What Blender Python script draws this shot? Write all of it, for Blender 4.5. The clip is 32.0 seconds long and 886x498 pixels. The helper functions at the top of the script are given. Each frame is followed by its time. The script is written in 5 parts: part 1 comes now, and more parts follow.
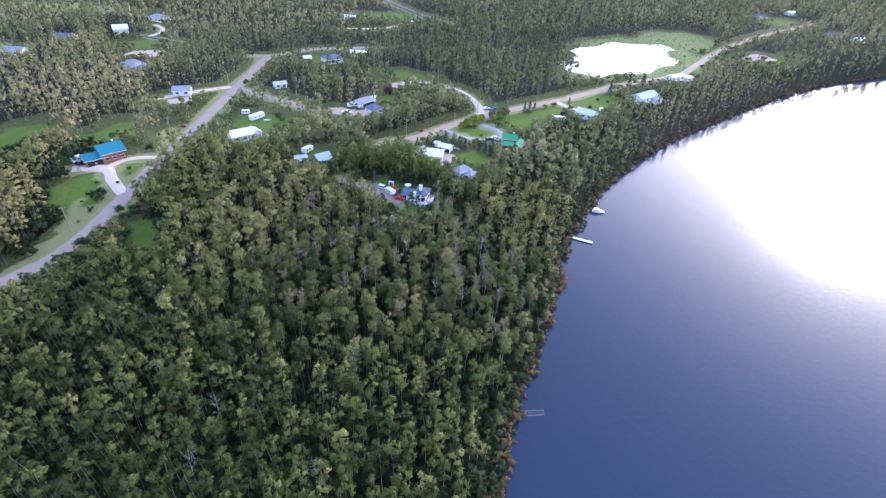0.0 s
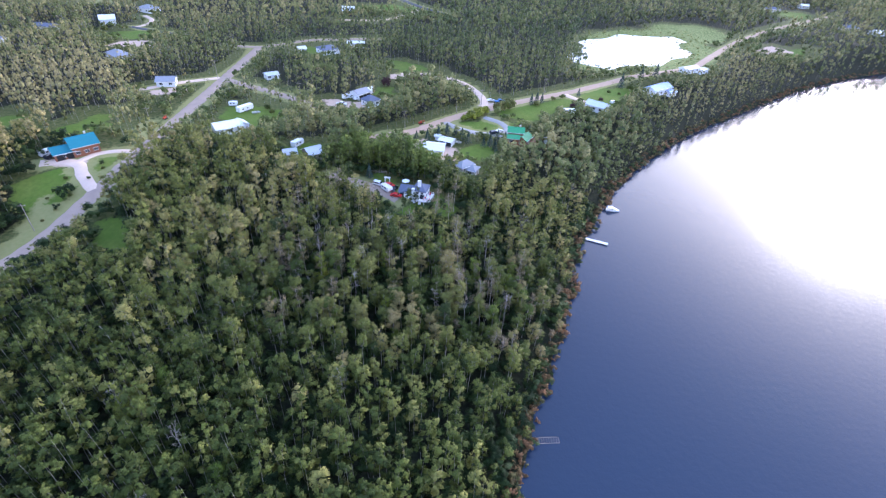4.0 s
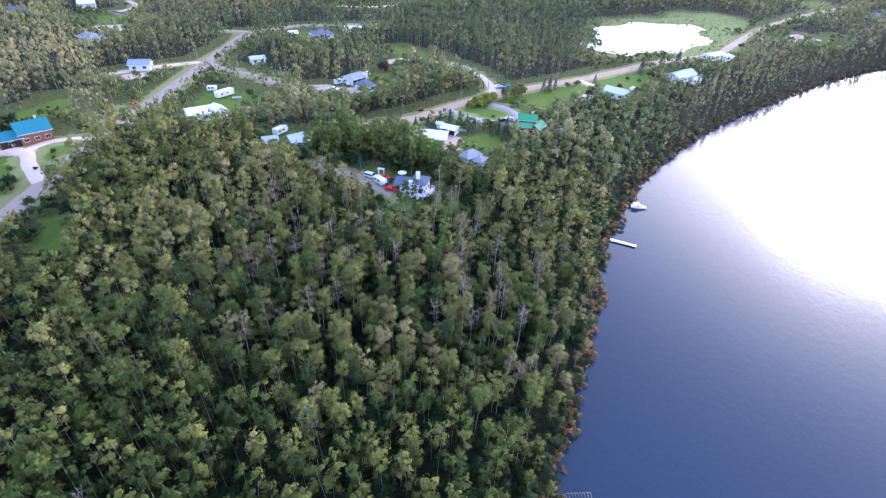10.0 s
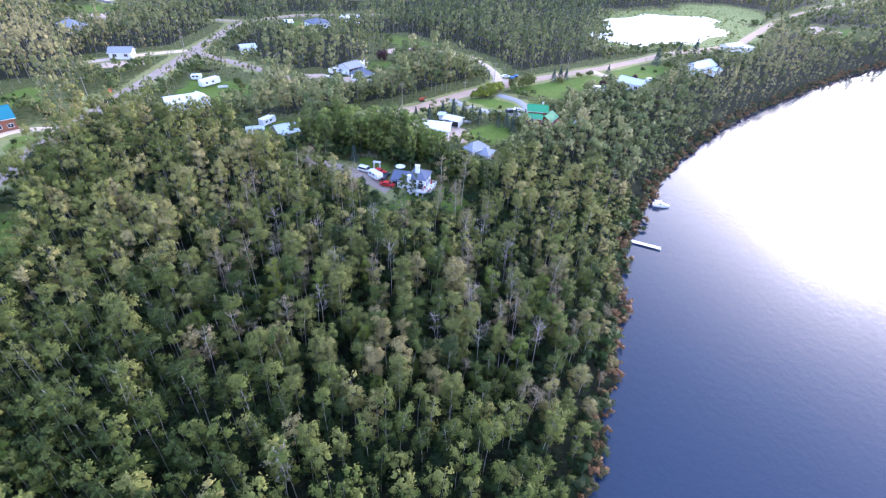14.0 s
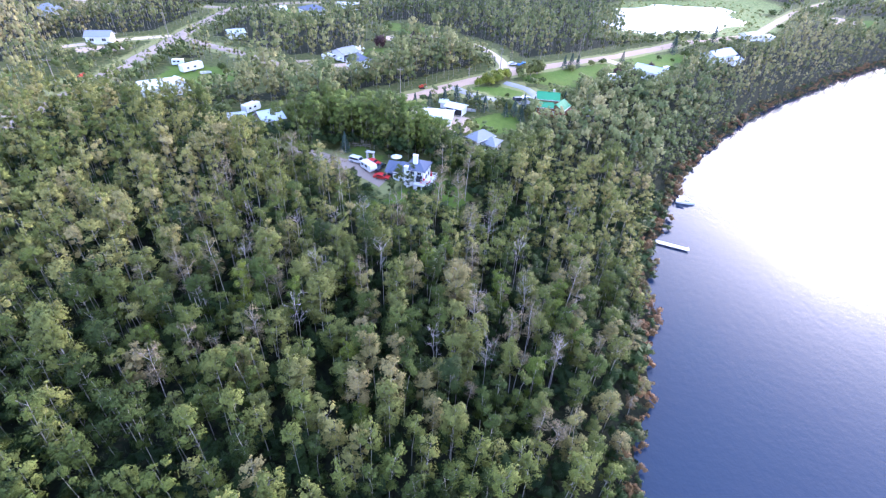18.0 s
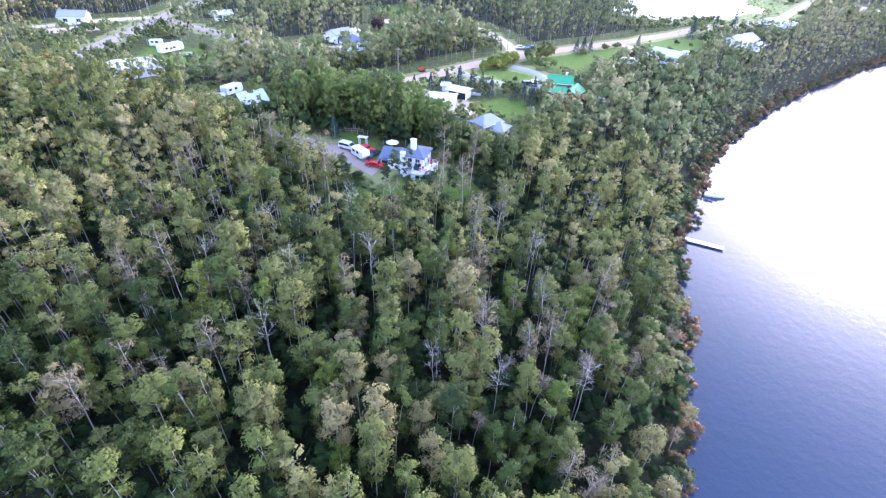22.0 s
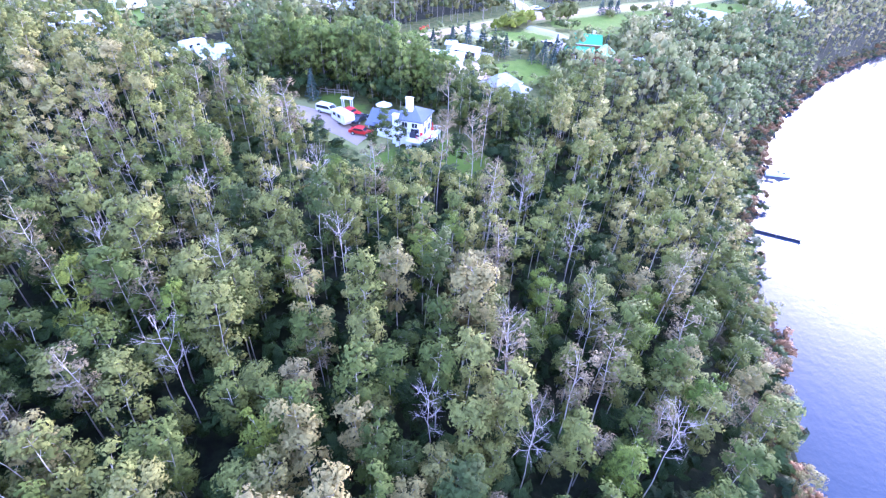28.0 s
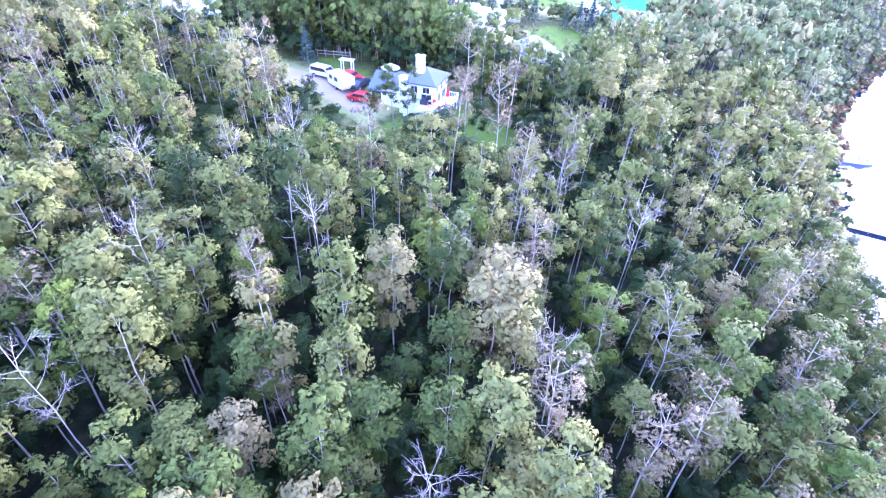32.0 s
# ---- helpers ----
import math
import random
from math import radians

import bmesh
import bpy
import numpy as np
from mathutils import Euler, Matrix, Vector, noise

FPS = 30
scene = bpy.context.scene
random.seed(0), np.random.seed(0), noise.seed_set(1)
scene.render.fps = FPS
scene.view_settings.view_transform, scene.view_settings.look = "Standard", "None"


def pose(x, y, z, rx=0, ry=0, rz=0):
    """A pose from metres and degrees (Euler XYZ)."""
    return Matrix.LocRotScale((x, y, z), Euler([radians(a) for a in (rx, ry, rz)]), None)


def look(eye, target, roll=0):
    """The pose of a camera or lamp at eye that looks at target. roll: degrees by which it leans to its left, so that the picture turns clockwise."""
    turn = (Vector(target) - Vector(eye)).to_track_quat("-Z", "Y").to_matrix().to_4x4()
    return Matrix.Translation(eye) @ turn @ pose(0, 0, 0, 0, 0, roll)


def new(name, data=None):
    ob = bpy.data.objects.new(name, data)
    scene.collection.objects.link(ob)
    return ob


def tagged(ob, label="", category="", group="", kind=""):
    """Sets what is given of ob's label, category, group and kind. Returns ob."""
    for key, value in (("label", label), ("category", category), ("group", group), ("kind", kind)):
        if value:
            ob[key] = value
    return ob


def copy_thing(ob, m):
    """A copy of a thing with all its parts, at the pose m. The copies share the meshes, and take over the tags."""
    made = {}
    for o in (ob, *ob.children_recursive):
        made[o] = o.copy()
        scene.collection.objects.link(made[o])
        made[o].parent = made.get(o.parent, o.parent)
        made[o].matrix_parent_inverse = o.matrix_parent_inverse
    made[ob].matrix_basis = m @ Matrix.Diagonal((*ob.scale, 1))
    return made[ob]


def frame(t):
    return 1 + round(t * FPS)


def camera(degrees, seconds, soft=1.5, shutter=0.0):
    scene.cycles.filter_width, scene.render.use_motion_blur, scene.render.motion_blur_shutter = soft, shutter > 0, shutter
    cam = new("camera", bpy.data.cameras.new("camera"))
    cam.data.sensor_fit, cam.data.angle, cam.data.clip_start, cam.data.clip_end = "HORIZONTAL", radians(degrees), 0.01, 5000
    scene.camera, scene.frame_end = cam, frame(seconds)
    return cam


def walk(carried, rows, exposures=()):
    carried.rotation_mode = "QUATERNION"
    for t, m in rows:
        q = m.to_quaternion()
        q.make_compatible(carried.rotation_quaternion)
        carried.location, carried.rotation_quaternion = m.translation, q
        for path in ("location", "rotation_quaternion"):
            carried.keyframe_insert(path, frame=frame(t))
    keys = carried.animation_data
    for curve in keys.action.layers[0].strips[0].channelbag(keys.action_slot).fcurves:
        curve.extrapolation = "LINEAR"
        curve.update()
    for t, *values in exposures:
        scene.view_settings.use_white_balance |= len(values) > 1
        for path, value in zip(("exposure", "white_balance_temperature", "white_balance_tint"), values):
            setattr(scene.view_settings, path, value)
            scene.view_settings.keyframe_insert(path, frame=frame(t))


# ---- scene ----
cam = camera(84.9, 32.0, soft=1.25)
PATH = [
    (0, (13.499, 145.303, 112.563), (13.497, 146.932, 111.402), 3.72),
    (3, (13.812, 156.314, 105.575), (13.804, 157.941, 104.413), 3.61),
    (6, (14.038, 167.107, 98.472), (14.022, 168.736, 97.310), 3.58),
    (9, (14.110, 177.577, 91.424), (14.088, 179.205, 90.261), 3.45),
    (12, (14.052, 187.859, 84.369), (14.022, 189.487, 83.209), 3.36),
    (14.5, (13.897, 196.350, 78.728), (13.861, 197.979, 77.568), 3.33),
    (17, (13.932, 204.517, 73.012), (13.891, 206.145, 71.852), 3.35),
    (19, (13.905, 210.877, 68.589), (13.858, 212.505, 67.428), 3.31),
    (21, (13.720, 217.013, 64.110), (13.671, 218.639, 62.947), 3.33),
    (23, (13.455, 223.154, 59.539), (13.403, 224.775, 58.370), 3.32),
    (25, (13.345, 229.342, 54.984), (13.287, 230.958, 53.807), 3.28),
    (28, (13.332, 238.691, 48.001), (13.262, 240.294, 46.806), 3.03),
    (29, (13.189, 241.697, 45.708), (13.118, 243.293, 44.505), 2.94),
    (30, (12.961, 244.697, 43.301), (12.889, 246.288, 42.092), 3.03),
    (31, (12.859, 247.725, 41.019), (12.780, 249.310, 39.802), 2.97),
    (31.5, (12.820, 249.221, 39.989), (12.709, 250.802, 38.769), 2.99),
    (32, (12.808, 250.784, 38.975), (12.680, 252.362, 37.754), 2.90),
]
EXPOSURES = [(0, 0.98, 5180, 22), (12, 1.16, 5150, 23), (20, 1.64, 5070, 26), (25, 1.76, 4930, 29), (28, 2.28, 4740, 38), (32, 2.68, 4600, 42)]
walk(cam, [(t, look(eye, aim, roll)) for t, eye, aim, roll in PATH], EXPOSURES)

# ---- light: soft evening sky with thin cloud, the sun veiled beyond the lake ----
world = bpy.data.worlds.new("sky")
scene.world = world
world.use_nodes = True
wn, wl = world.node_tree.nodes, world.node_tree.links
sky = wn.new("ShaderNodeTexSky")
sky.sky_type, sky.sun_disc = "NISHITA", False
SUN_ELEVATION, SUN_AZIMUTH = radians(16), radians(44)      # azimuth from north (+y) towards east (+x)
sky.sun_elevation, sky.sun_rotation = SUN_ELEVATION, SUN_AZIMUTH
sky.air_density, sky.dust_density, sky.ozone_density = 1.0, 5.0, 1.5
wn["Background"].inputs["Strength"].default_value = 0.15
veil = wn.new("ShaderNodeMix")                               # thin even cloud over the whole sky
veil.data_type, veil.blend_type = "RGBA", "ADD"
veil.inputs[0].default_value = 1.0
wc = wn.new("ShaderNodeTexCoord")
wz = wn.new("ShaderNodeSeparateXYZ")
wl.new(wc.outputs["Generated"], wz.inputs[0])
haze = wn.new("ShaderNodeValToRGB")                          # whiter towards the horizon, bluer overhead
haze.color_ramp.elements[0].position, haze.color_ramp.elements[0].color = 0.0, (6.6, 6.7, 6.9, 1)
haze.color_ramp.elements[1].position, haze.color_ramp.elements[1].color = 0.94, (2.2, 3.0, 4.5, 1)
for at_, tone in ((0.30, (6.6, 6.8, 7.2, 1)), (0.48, (5.0, 5.4, 6.4, 1)), (0.66, (3.4, 4.2, 6.0, 1))):
    haze.color_ramp.elements.new(at_).color = tone
wl.new(wz.outputs["Z"], haze.inputs[0])
wl.new(haze.outputs[0], veil.inputs[7])
wl.new(sky.outputs[0], veil.inputs[6])
wl.new(veil.outputs[2], wn["Background"].inputs["Color"])
sun = new("sun", bpy.data.lights.new("sun", "SUN"))
sun.data.energy, sun.data.angle, sun.data.color = 0.6, radians(22), (1.0, 0.95, 0.88)
sun.matrix_world = look((math.sin(SUN_AZIMUTH) * 300, math.cos(SUN_AZIMUTH) * 300, math.tan(SUN_ELEVATION) * 300), (0, 0, 0))


# ---- materials ----
def mat(name):
    m = bpy.data.materials.new(name)
    m.use_nodes = True
    nt = m.node_tree
    return m, nt.nodes, nt.links, nt.nodes["Principled BSDF"]


def ramp(nodes, links, fac, stops):
    r = nodes.new("ShaderNodeValToRGB")
    el = r.color_ramp.elements
    while len(el) < len(stops):
        el.new(0.5)
    for e, (p, c) in zip(el, stops):
        e.position, e.color = p, (*c, 1)
    links.new(fac, r.inputs[0])
    return r.outputs[0]


def noise_fac(nodes, links, scale, detail=3.0, coord="Object", rough=0.55):
    n = nodes.new("ShaderNodeTexNoise")
    c = nodes.new("ShaderNodeTexCoord")
    links.new(c.outputs[coord], n.inputs["Vector"])
    n.inputs["Scale"].default_value, n.inputs["Detail"].default_value, n.inputs["Roughness"].default_value = scale, detail, rough
    return n.outputs[0]


def mixc(nodes, links, fac, a, b, kind="MIX"):
    m = nodes.new("ShaderNodeMix")
    m.data_type, m.blend_type = "RGBA", kind
    for sock, v in ((m.inputs[0], fac), (m.inputs[6], a), (m.inputs[7], b)):
        if isinstance(v, (tuple, float, int)):
            sock.default_value = (*v, 1) if isinstance(v, tuple) else v
        else:
            links.new(v, sock)
    return m.outputs[2]


def bump(nodes, links, bsdf, fac, strength, dist=0.1):
    b = nodes.new("ShaderNodeBump")
    b.inputs["Strength"].default_value, b.inputs["Distance"].default_value = strength, dist
    links.new(fac, b.inputs["Height"])
    links.new(b.outputs[0], bsdf.inputs["Normal"])


def plain(name, a, b, scale=3.0, rough=0.7, metal=0.0, bumps=0.0, spec=0.4):
    """Two tones mixed by noise, coarse and fine."""
    m, n, l, p = mat(name)
    f1, f2 = noise_fac(n, l, scale), noise_fac(n, l, scale * 9, 4)
    c = mixc(n, l, f1, a, b)
    dark = tuple(v * 0.7 for v in a)
    c = mixc(n, l, ramp(n, l, f2, [(0.45, (0, 0, 0)), (0.75, (0.5, 0.5, 0.5))]), c, dark)
    l.new(c, p.inputs["Base Color"])
    p.inputs["Roughness"].default_value, p.inputs["Metallic"].default_value = rough, metal
    p.inputs["Specular IOR Level"].default_value = spec
    if bumps:
        bump(n, l, p, f2, bumps)
    return m


def leaf(name, stops, by_object, gaps=11.0, open_=0.42):
    """Leaves: each tree has its own hue, each leaf its own shade; some light passes through."""
    m, n, l, p = mat(name)
    if by_object:
        o = n.new("ShaderNodeObjectInfo")
        fac = o.outputs["Random"]
    else:
        o = n.new("ShaderNodeAttribute")
        o.attribute_name = "tint"
        fac = o.outputs["Fac"]
    hue = ramp(n, l, fac, stops)
    g = n.new("ShaderNodeNewGeometry")
    shade = ramp(n, l, g.outputs["Random Per Island"], [(0.0, (0.84, 0.84, 0.86)), (1.0, (1.15, 1.14, 1.1))])
    c = mixc(n, l, 1.0, hue, shade, "MULTIPLY")
    spot = noise_fac(n, l, 1.1, 4)
    c = mixc(n, l, 1.0, c, ramp(n, l, spot, [(0.3, (0.68, 0.72, 0.74)), (0.7, (1.25, 1.22, 1.15))]), "MULTIPLY")
    l.new(c, p.inputs["Base Color"])
    p.inputs["Roughness"].default_value, p.inputs["Specular IOR Level"].default_value = 0.65, 0.15
    t = n.new("ShaderNodeBsdfTranslucent")
    l.new(c, t.inputs["Color"])
    s = n.new("ShaderNodeMixShader")
    s.inputs[0].default_value = 0.15
    l.new(p.outputs[0], s.inputs[1])
    l.new(t.outputs[0], s.inputs[2])
    if not gaps:
        l.new(s.outputs[0], n["Material Output"].inputs[0])
        return m
    # small gaps between the leaves of a spray
    gap = ramp(n, l, noise_fac(n, l, gaps, 2, rough=0.7), [(open_, (0, 0, 0)), (open_ + 0.05, (1, 1, 1))])
    clear = n.new("ShaderNodeBsdfTransparent")
    s2 = n.new("ShaderNodeMixShader")
    l.new(gap, s2.inputs[0])
    l.new(clear.outputs[0], s2.inputs[1])
    l.new(s.outputs[0], s2.inputs[2])
    l.new(s2.outputs[0], n["Material Output"].inputs[0])
    return m


GREENS = [(0.0, (0.044, 0.062, 0.013)), (0.3, (0.108, 0.130, 0.026)), (0.55, (0.180, 0.184, 0.045)), (0.75, (0.24, 0.222, 0.066)), (1.0, (0.35, 0.285, 0.115))]
M_LEAF = leaf("aspen_leaves", [(0.0, (0.030, 0.046, 0.011)), (0.22, (0.068, 0.090, 0.017)), (0.5, (0.114, 0.128, 0.029)), (0.76, (0.154, 0.158, 0.042)), (0.92, (0.192, 0.168, 0.058)), (1.0, (0.24, 0.195, 0.085))], True, 15.0, 0.38)
# olive leaves of the farther woods, paled to carry distance haze in the colour
M_HAZED_OLIVE = leaf("hazed_olive_leaves", [(0.0, (0.060, 0.085, 0.032)), (0.3, (0.115, 0.138, 0.045)), (0.6, (0.20, 0.205, 0.072)), (1.0, (0.36, 0.30, 0.13))], False, 0)
M_LEAF_FAR = leaf("forest_leaves", GREENS, False)
M_PALE = leaf("pale_leaves", [(0.0, (0.175, 0.14, 0.082)), (0.6, (0.215, 0.172, 0.10)), (1.0, (0.17, 0.15, 0.066))], True, 17.0, 0.46)
M_LIME = leaf("lime_leaves", [(0.0, (0.085, 0.125, 0.018)), (1.0, (0.145, 0.165, 0.022))], True, 16.0, 0.44)
M_SPRUCE = leaf("spruce_needles", [(0.0, (0.035, 0.06, 0.045)), (1.0, (0.06, 0.09, 0.075))], True)
M_PURPLE = leaf("purple_leaves", [(0.0, (0.06, 0.03, 0.035)), (1.0, (0.09, 0.045, 0.045))], True)
M_HEDGE = leaf("shrub_leaves", [(0.0, (0.035, 0.06, 0.02)), (0.45, (0.065, 0.09, 0.028)), (0.7, (0.15, 0.095, 0.04)), (1.0, (0.20, 0.108, 0.05))], False)
M_BELT = leaf("young_aspen_leaves", [(0.0, (0.095, 0.14, 0.026)), (1.0, (0.23, 0.26, 0.056))], False, 9.0)
M_REED = leaf("reed_leaves", [(0.0, (0.09, 0.12, 0.025)), (0.6, (0.22, 0.23, 0.06)), (1.0, (0.30, 0.25, 0.12))], False, 0)
M_THICKET = leaf("thicket_leaves", [(0.0, (0.06, 0.085, 0.02)), (0.6, (0.14, 0.155, 0.045)), (1.0, (0.21, 0.17, 0.08))], False, 0)
M_HEDGELIME = leaf("golden_hedge_leaves", [(0.0, (0.17, 0.20, 0.022)), (1.0, (0.24, 0.25, 0.03))], True)
# undergrowth green, darkened so that the gaps' shade lies in the colour
M_UNDER = leaf("shaded_undergrowth_leaves", [(0.0, (0.016, 0.03, 0.008)), (0.5, (0.04, 0.065, 0.016)), (1.0, (0.085, 0.12, 0.025))], False)
M_BARK = plain("aspen_bark", (0.38, 0.35, 0.31), (0.17, 0.15, 0.13), 0.6, 0.9)
M_DEAD = plain("dead_wood", (0.44, 0.39, 0.37), (0.24, 0.21, 0.20), 1.0, 0.9)
M_WHITE = plain("white_siding", (0.80, 0.80, 0.80), (0.74, 0.75, 0.77), 0.8, 0.6)
M_TRIM = plain("white_trim", (0.82, 0.82, 0.82), (0.76, 0.76, 0.76), 2, 0.5)
M_CREAM = plain("cream_siding", (0.62, 0.57, 0.48), (0.55, 0.50, 0.42), 1, 0.7)
M_LOG = plain("brown_logs", (0.30, 0.12, 0.06), (0.22, 0.09, 0.05), 2, 0.7)
M_WOOD = plain("weathered_wood", (0.33, 0.28, 0.23), (0.25, 0.21, 0.18), 2, 0.85)
M_REDDECK = plain("red_decking", (0.34, 0.11, 0.08), (0.26, 0.09, 0.07), 2, 0.7)
M_GLASS, _n, _l, _p = mat("window_glass")
_p.inputs["Base Color"].default_value, _p.inputs["Roughness"].default_value = (0.03, 0.035, 0.04, 1), 0.05
M_RED = plain("red_paint", (0.55, 0.02, 0.02), (0.50, 0.02, 0.02), 1, 0.3, spec=0.6)
M_CARWHITE = plain("white_paint", (0.80, 0.80, 0.80), (0.76, 0.76, 0.77), 1, 0.25, spec=0.6)
M_CARDARK = plain("dark_paint", (0.03, 0.035, 0.05), (0.04, 0.045, 0.06), 1, 0.25, spec=0.6)
M_BLUEPAINT = plain("blue_paint", (0.05, 0.18, 0.45), (0.05, 0.15, 0.38), 1, 0.4)
M_TYRE = plain("tyre_rubber", (0.02, 0.02, 0.02), (0.03, 0.03, 0.03), 3, 0.9)
M_DARK = plain("dark_interior", (0.02, 0.02, 0.02), (0.03, 0.03, 0.03), 3, 0.9)
M_ORANGE = plain("orange_paint", (0.50, 0.07, 0.03), (0.42, 0.06, 0.03), 2, 0.5)
M_PIPE = plain("grey_metal", (0.50, 0.50, 0.50), (0.42, 0.42, 0.42), 2, 0.5, 0.6)


def roofing(name, a, b, metal=False):
    m, n, l, p = mat(name)
    f = noise_fac(n, l, 0.6)
    f2 = noise_fac(n, l, 14, 2)
    c = mixc(n, l, f, a, b)
    c = mixc(n, l, ramp(n, l, f2, [(0.4, (0, 0, 0)), (0.7, (0.6, 0.6, 0.6))]), c, tuple(v * 0.65 for v in a))
    l.new(c, p.inputs["Base Color"])
    p.inputs["Roughness"].default_value = 0.55 if metal else 0.85
    w = n.new("ShaderNodeTexWave")
    tc = n.new("ShaderNodeTexCoord")
    l.new(tc.outputs["Object"], w.inputs["Vector"])
    w.inputs["Scale"].default_value = 3.0
    bump(n, l, p, w.outputs[0] if metal else f2, 0.3, 0.03)
    return m


M_ROOF_BLUE = roofing("blue_grey_shingles", (0.125, 0.14, 0.20), (0.095, 0.11, 0.16))
M_ROOF_GREY = roofing("grey_shingles", (0.30, 0.31, 0.34), (0.23, 0.24, 0.27))
M_ROOF_TEAL = roofing("teal_metal", (0.01, 0.17, 0.21), (0.012, 0.14, 0.18), True)
M_ROOF_GREEN = roofing("green_metal", (0.045, 0.30, 0.115), (0.035, 0.25, 0.095), True)
M_ROOF_BLUEMETAL = roofing("blue_metal", (0.18, 0.30, 0.58), (0.15, 0.26, 0.50), True)
M_ROOF_TIN = roofing("pale_tin", (0.52, 0.56, 0.62), (0.45, 0.48, 0.53), True)
M_ROOF_WHITE = roofing("white_metal", (0.74, 0.76, 0.76), (0.66, 0.69, 0.69), True)

# ground: forest floor, lawn, bare earth and marsh, told apart by four masks on the sheet
M_GROUND, n, l, p = mat("ground")


def attr(n, name):
    a = n.new("ShaderNodeAttribute")
    a.attribute_name = name
    return a.outputs["Fac"]


f1, f2, f3 = noise_fac(n, l, 0.06, 4), noise_fac(n, l, 0.7, 5), noise_fac(n, l, 4.0, 4)
# near-black litter: the canopy's shade is put into the floor colour
shaded_floor_c = ramp(n, l, f2, [(0.35, (0.009, 0.010, 0.006)), (0.55, (0.016, 0.020, 0.009)), (0.78, (0.045, 0.042, 0.022))])
lawn_c = mixc(n, l, ramp(n, l, f1, [(0.35, (0, 0, 0)), (0.65, (1, 1, 1))]), (0.085, 0.14, 0.016), (0.128, 0.16, 0.028))
lawn_c = mixc(n, l, ramp(n, l, f2, [(0.4, (0, 0, 0)), (0.8, (0.7, 0.7, 0.7))]), lawn_c, (0.062, 0.095, 0.016))
dry_c = mixc(n, l, f2, (0.27, 0.24, 0.10), (0.17, 0.19, 0.06))
dirt_c = mixc(n, l, f2, (0.55, 0.42, 0.33), (0.40, 0.29, 0.22))
marsh_c = ramp(n, l, f2, [(0.3, (0.07, 0.095, 0.02)), (0.48, (0.12, 0.155, 0.04)), (0.58, (0.25, 0.265, 0.09)), (0.7, (0.14, 0.13, 0.06))])
scrub_c = ramp(n, l, f2, [(0.3, (0.040, 0.052, 0.016)), (0.5, (0.080, 0.092, 0.026)), (0.7, (0.13, 0.115, 0.045))])
c = shaded_floor_c
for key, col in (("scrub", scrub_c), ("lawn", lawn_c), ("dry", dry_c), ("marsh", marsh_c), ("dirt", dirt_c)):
    add = n.new("ShaderNodeMath")
    add.operation = "ADD"
    l.new(attr(n, key), add.inputs[0])
    sub = n.new("ShaderNodeMath")
    sub.operation = "MULTIPLY_ADD"
    l.new(f2, sub.inputs[0])
    sub.inputs[1].default_value, sub.inputs[2].default_value = 0.8, -0.4
    l.new(sub.outputs[0], add.inputs[1])
    c = mixc(n, l, ramp(n, l, add.outputs[0], [(0.4, (0, 0, 0)), (0.6, (1, 1, 1))]), c, col)
l.new(c, p.inputs["Base Color"])
p.inputs["Roughness"].default_value = 0.95
p.inputs["Specular IOR Level"].default_value = 0.15
bump(n, l, p, f3, 0.6, 0.15)

M_GREYGRAVEL = plain("grey_gravel", (0.36, 0.34, 0.33), (0.26, 0.25, 0.24), 0.3, 0.95, bumps=0.3, spec=0.15)
M_GRAVEL = plain("pale_gravel", (0.40, 0.305, 0.24), (0.27, 0.205, 0.16), 0.25, 0.95, bumps=0.3, spec=0.15)
M_CLAY = plain("brown_gravel", (0.47, 0.34, 0.25), (0.33, 0.23, 0.165), 0.25, 0.95, bumps=0.3, spec=0.15)
M_SAND = plain("pale_sand", (0.66, 0.50, 0.39), (0.54, 0.41, 0.31), 0.3, 0.95, bumps=0.2, spec=0.15)
M_TAR = plain("asphalt", (0.10, 0.10, 0.11), (0.07, 0.07, 0.08), 0.3, 0.9, bumps=0.2, spec=0.2)

M_WATER, n, l, p = mat("lake_water")
p.inputs["Base Color"].default_value = (0.015, 0.026, 0.050, 1)
p.inputs["Roughness"].default_value, p.inputs["IOR"].default_value = 0.08, 1.33
w1, w2 = noise_fac(n, l, 0.55, 3), noise_fac(n, l, 2.2, 2)
add = n.new("ShaderNodeMath")
add.operation = "MULTIPLY_ADD"
l.new(w2, add.inputs[0])
add.inputs[1].default_value = 0.3
l.new(w1, add.inputs[2])
bump(n, l, p, add.outputs[0], 0.2, 0.16)
M_POND, n, l, p = mat("sky_white_pond_water")
p.inputs["Base Color"].default_value = (0.72, 0.72, 0.68, 1)     # the sky's white reflection, put into the base colour
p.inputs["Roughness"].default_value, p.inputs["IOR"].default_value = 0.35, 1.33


# ---- mesh helpers ----
def from_arrays(name, verts, quads, mats, index=None, tint=None, smooth=False, normals=None):
    me = bpy.data.meshes.new(name)
    me.vertices.add(len(verts))
    me.vertices.foreach_set("co", np.asarray(verts, np.float32).ravel())
    me.loops.add(len(quads) * 4)
    me.loops.foreach_set("vertex_index", np.asarray(quads, np.int32).ravel())
    me.polygons.add(len(quads))
    me.polygons.foreach_set("loop_start", np.arange(0, len(quads) * 4, 4, dtype=np.int32))
    for m in mats:
        me.materials.append(m)
    if index is not None:
        me.polygons.foreach_set("material_index", np.asarray(index, np.int32))
    if smooth:
        me.polygons.foreach_set("use_smooth", np.ones(len(quads), bool))
    if tint is not None:
        for key, val in (tint.items() if isinstance(tint, dict) else [("tint", tint)]):
            me.attributes.new(key, "FLOAT", "POINT").data.foreach_set("value", np.asarray(val, np.float32))
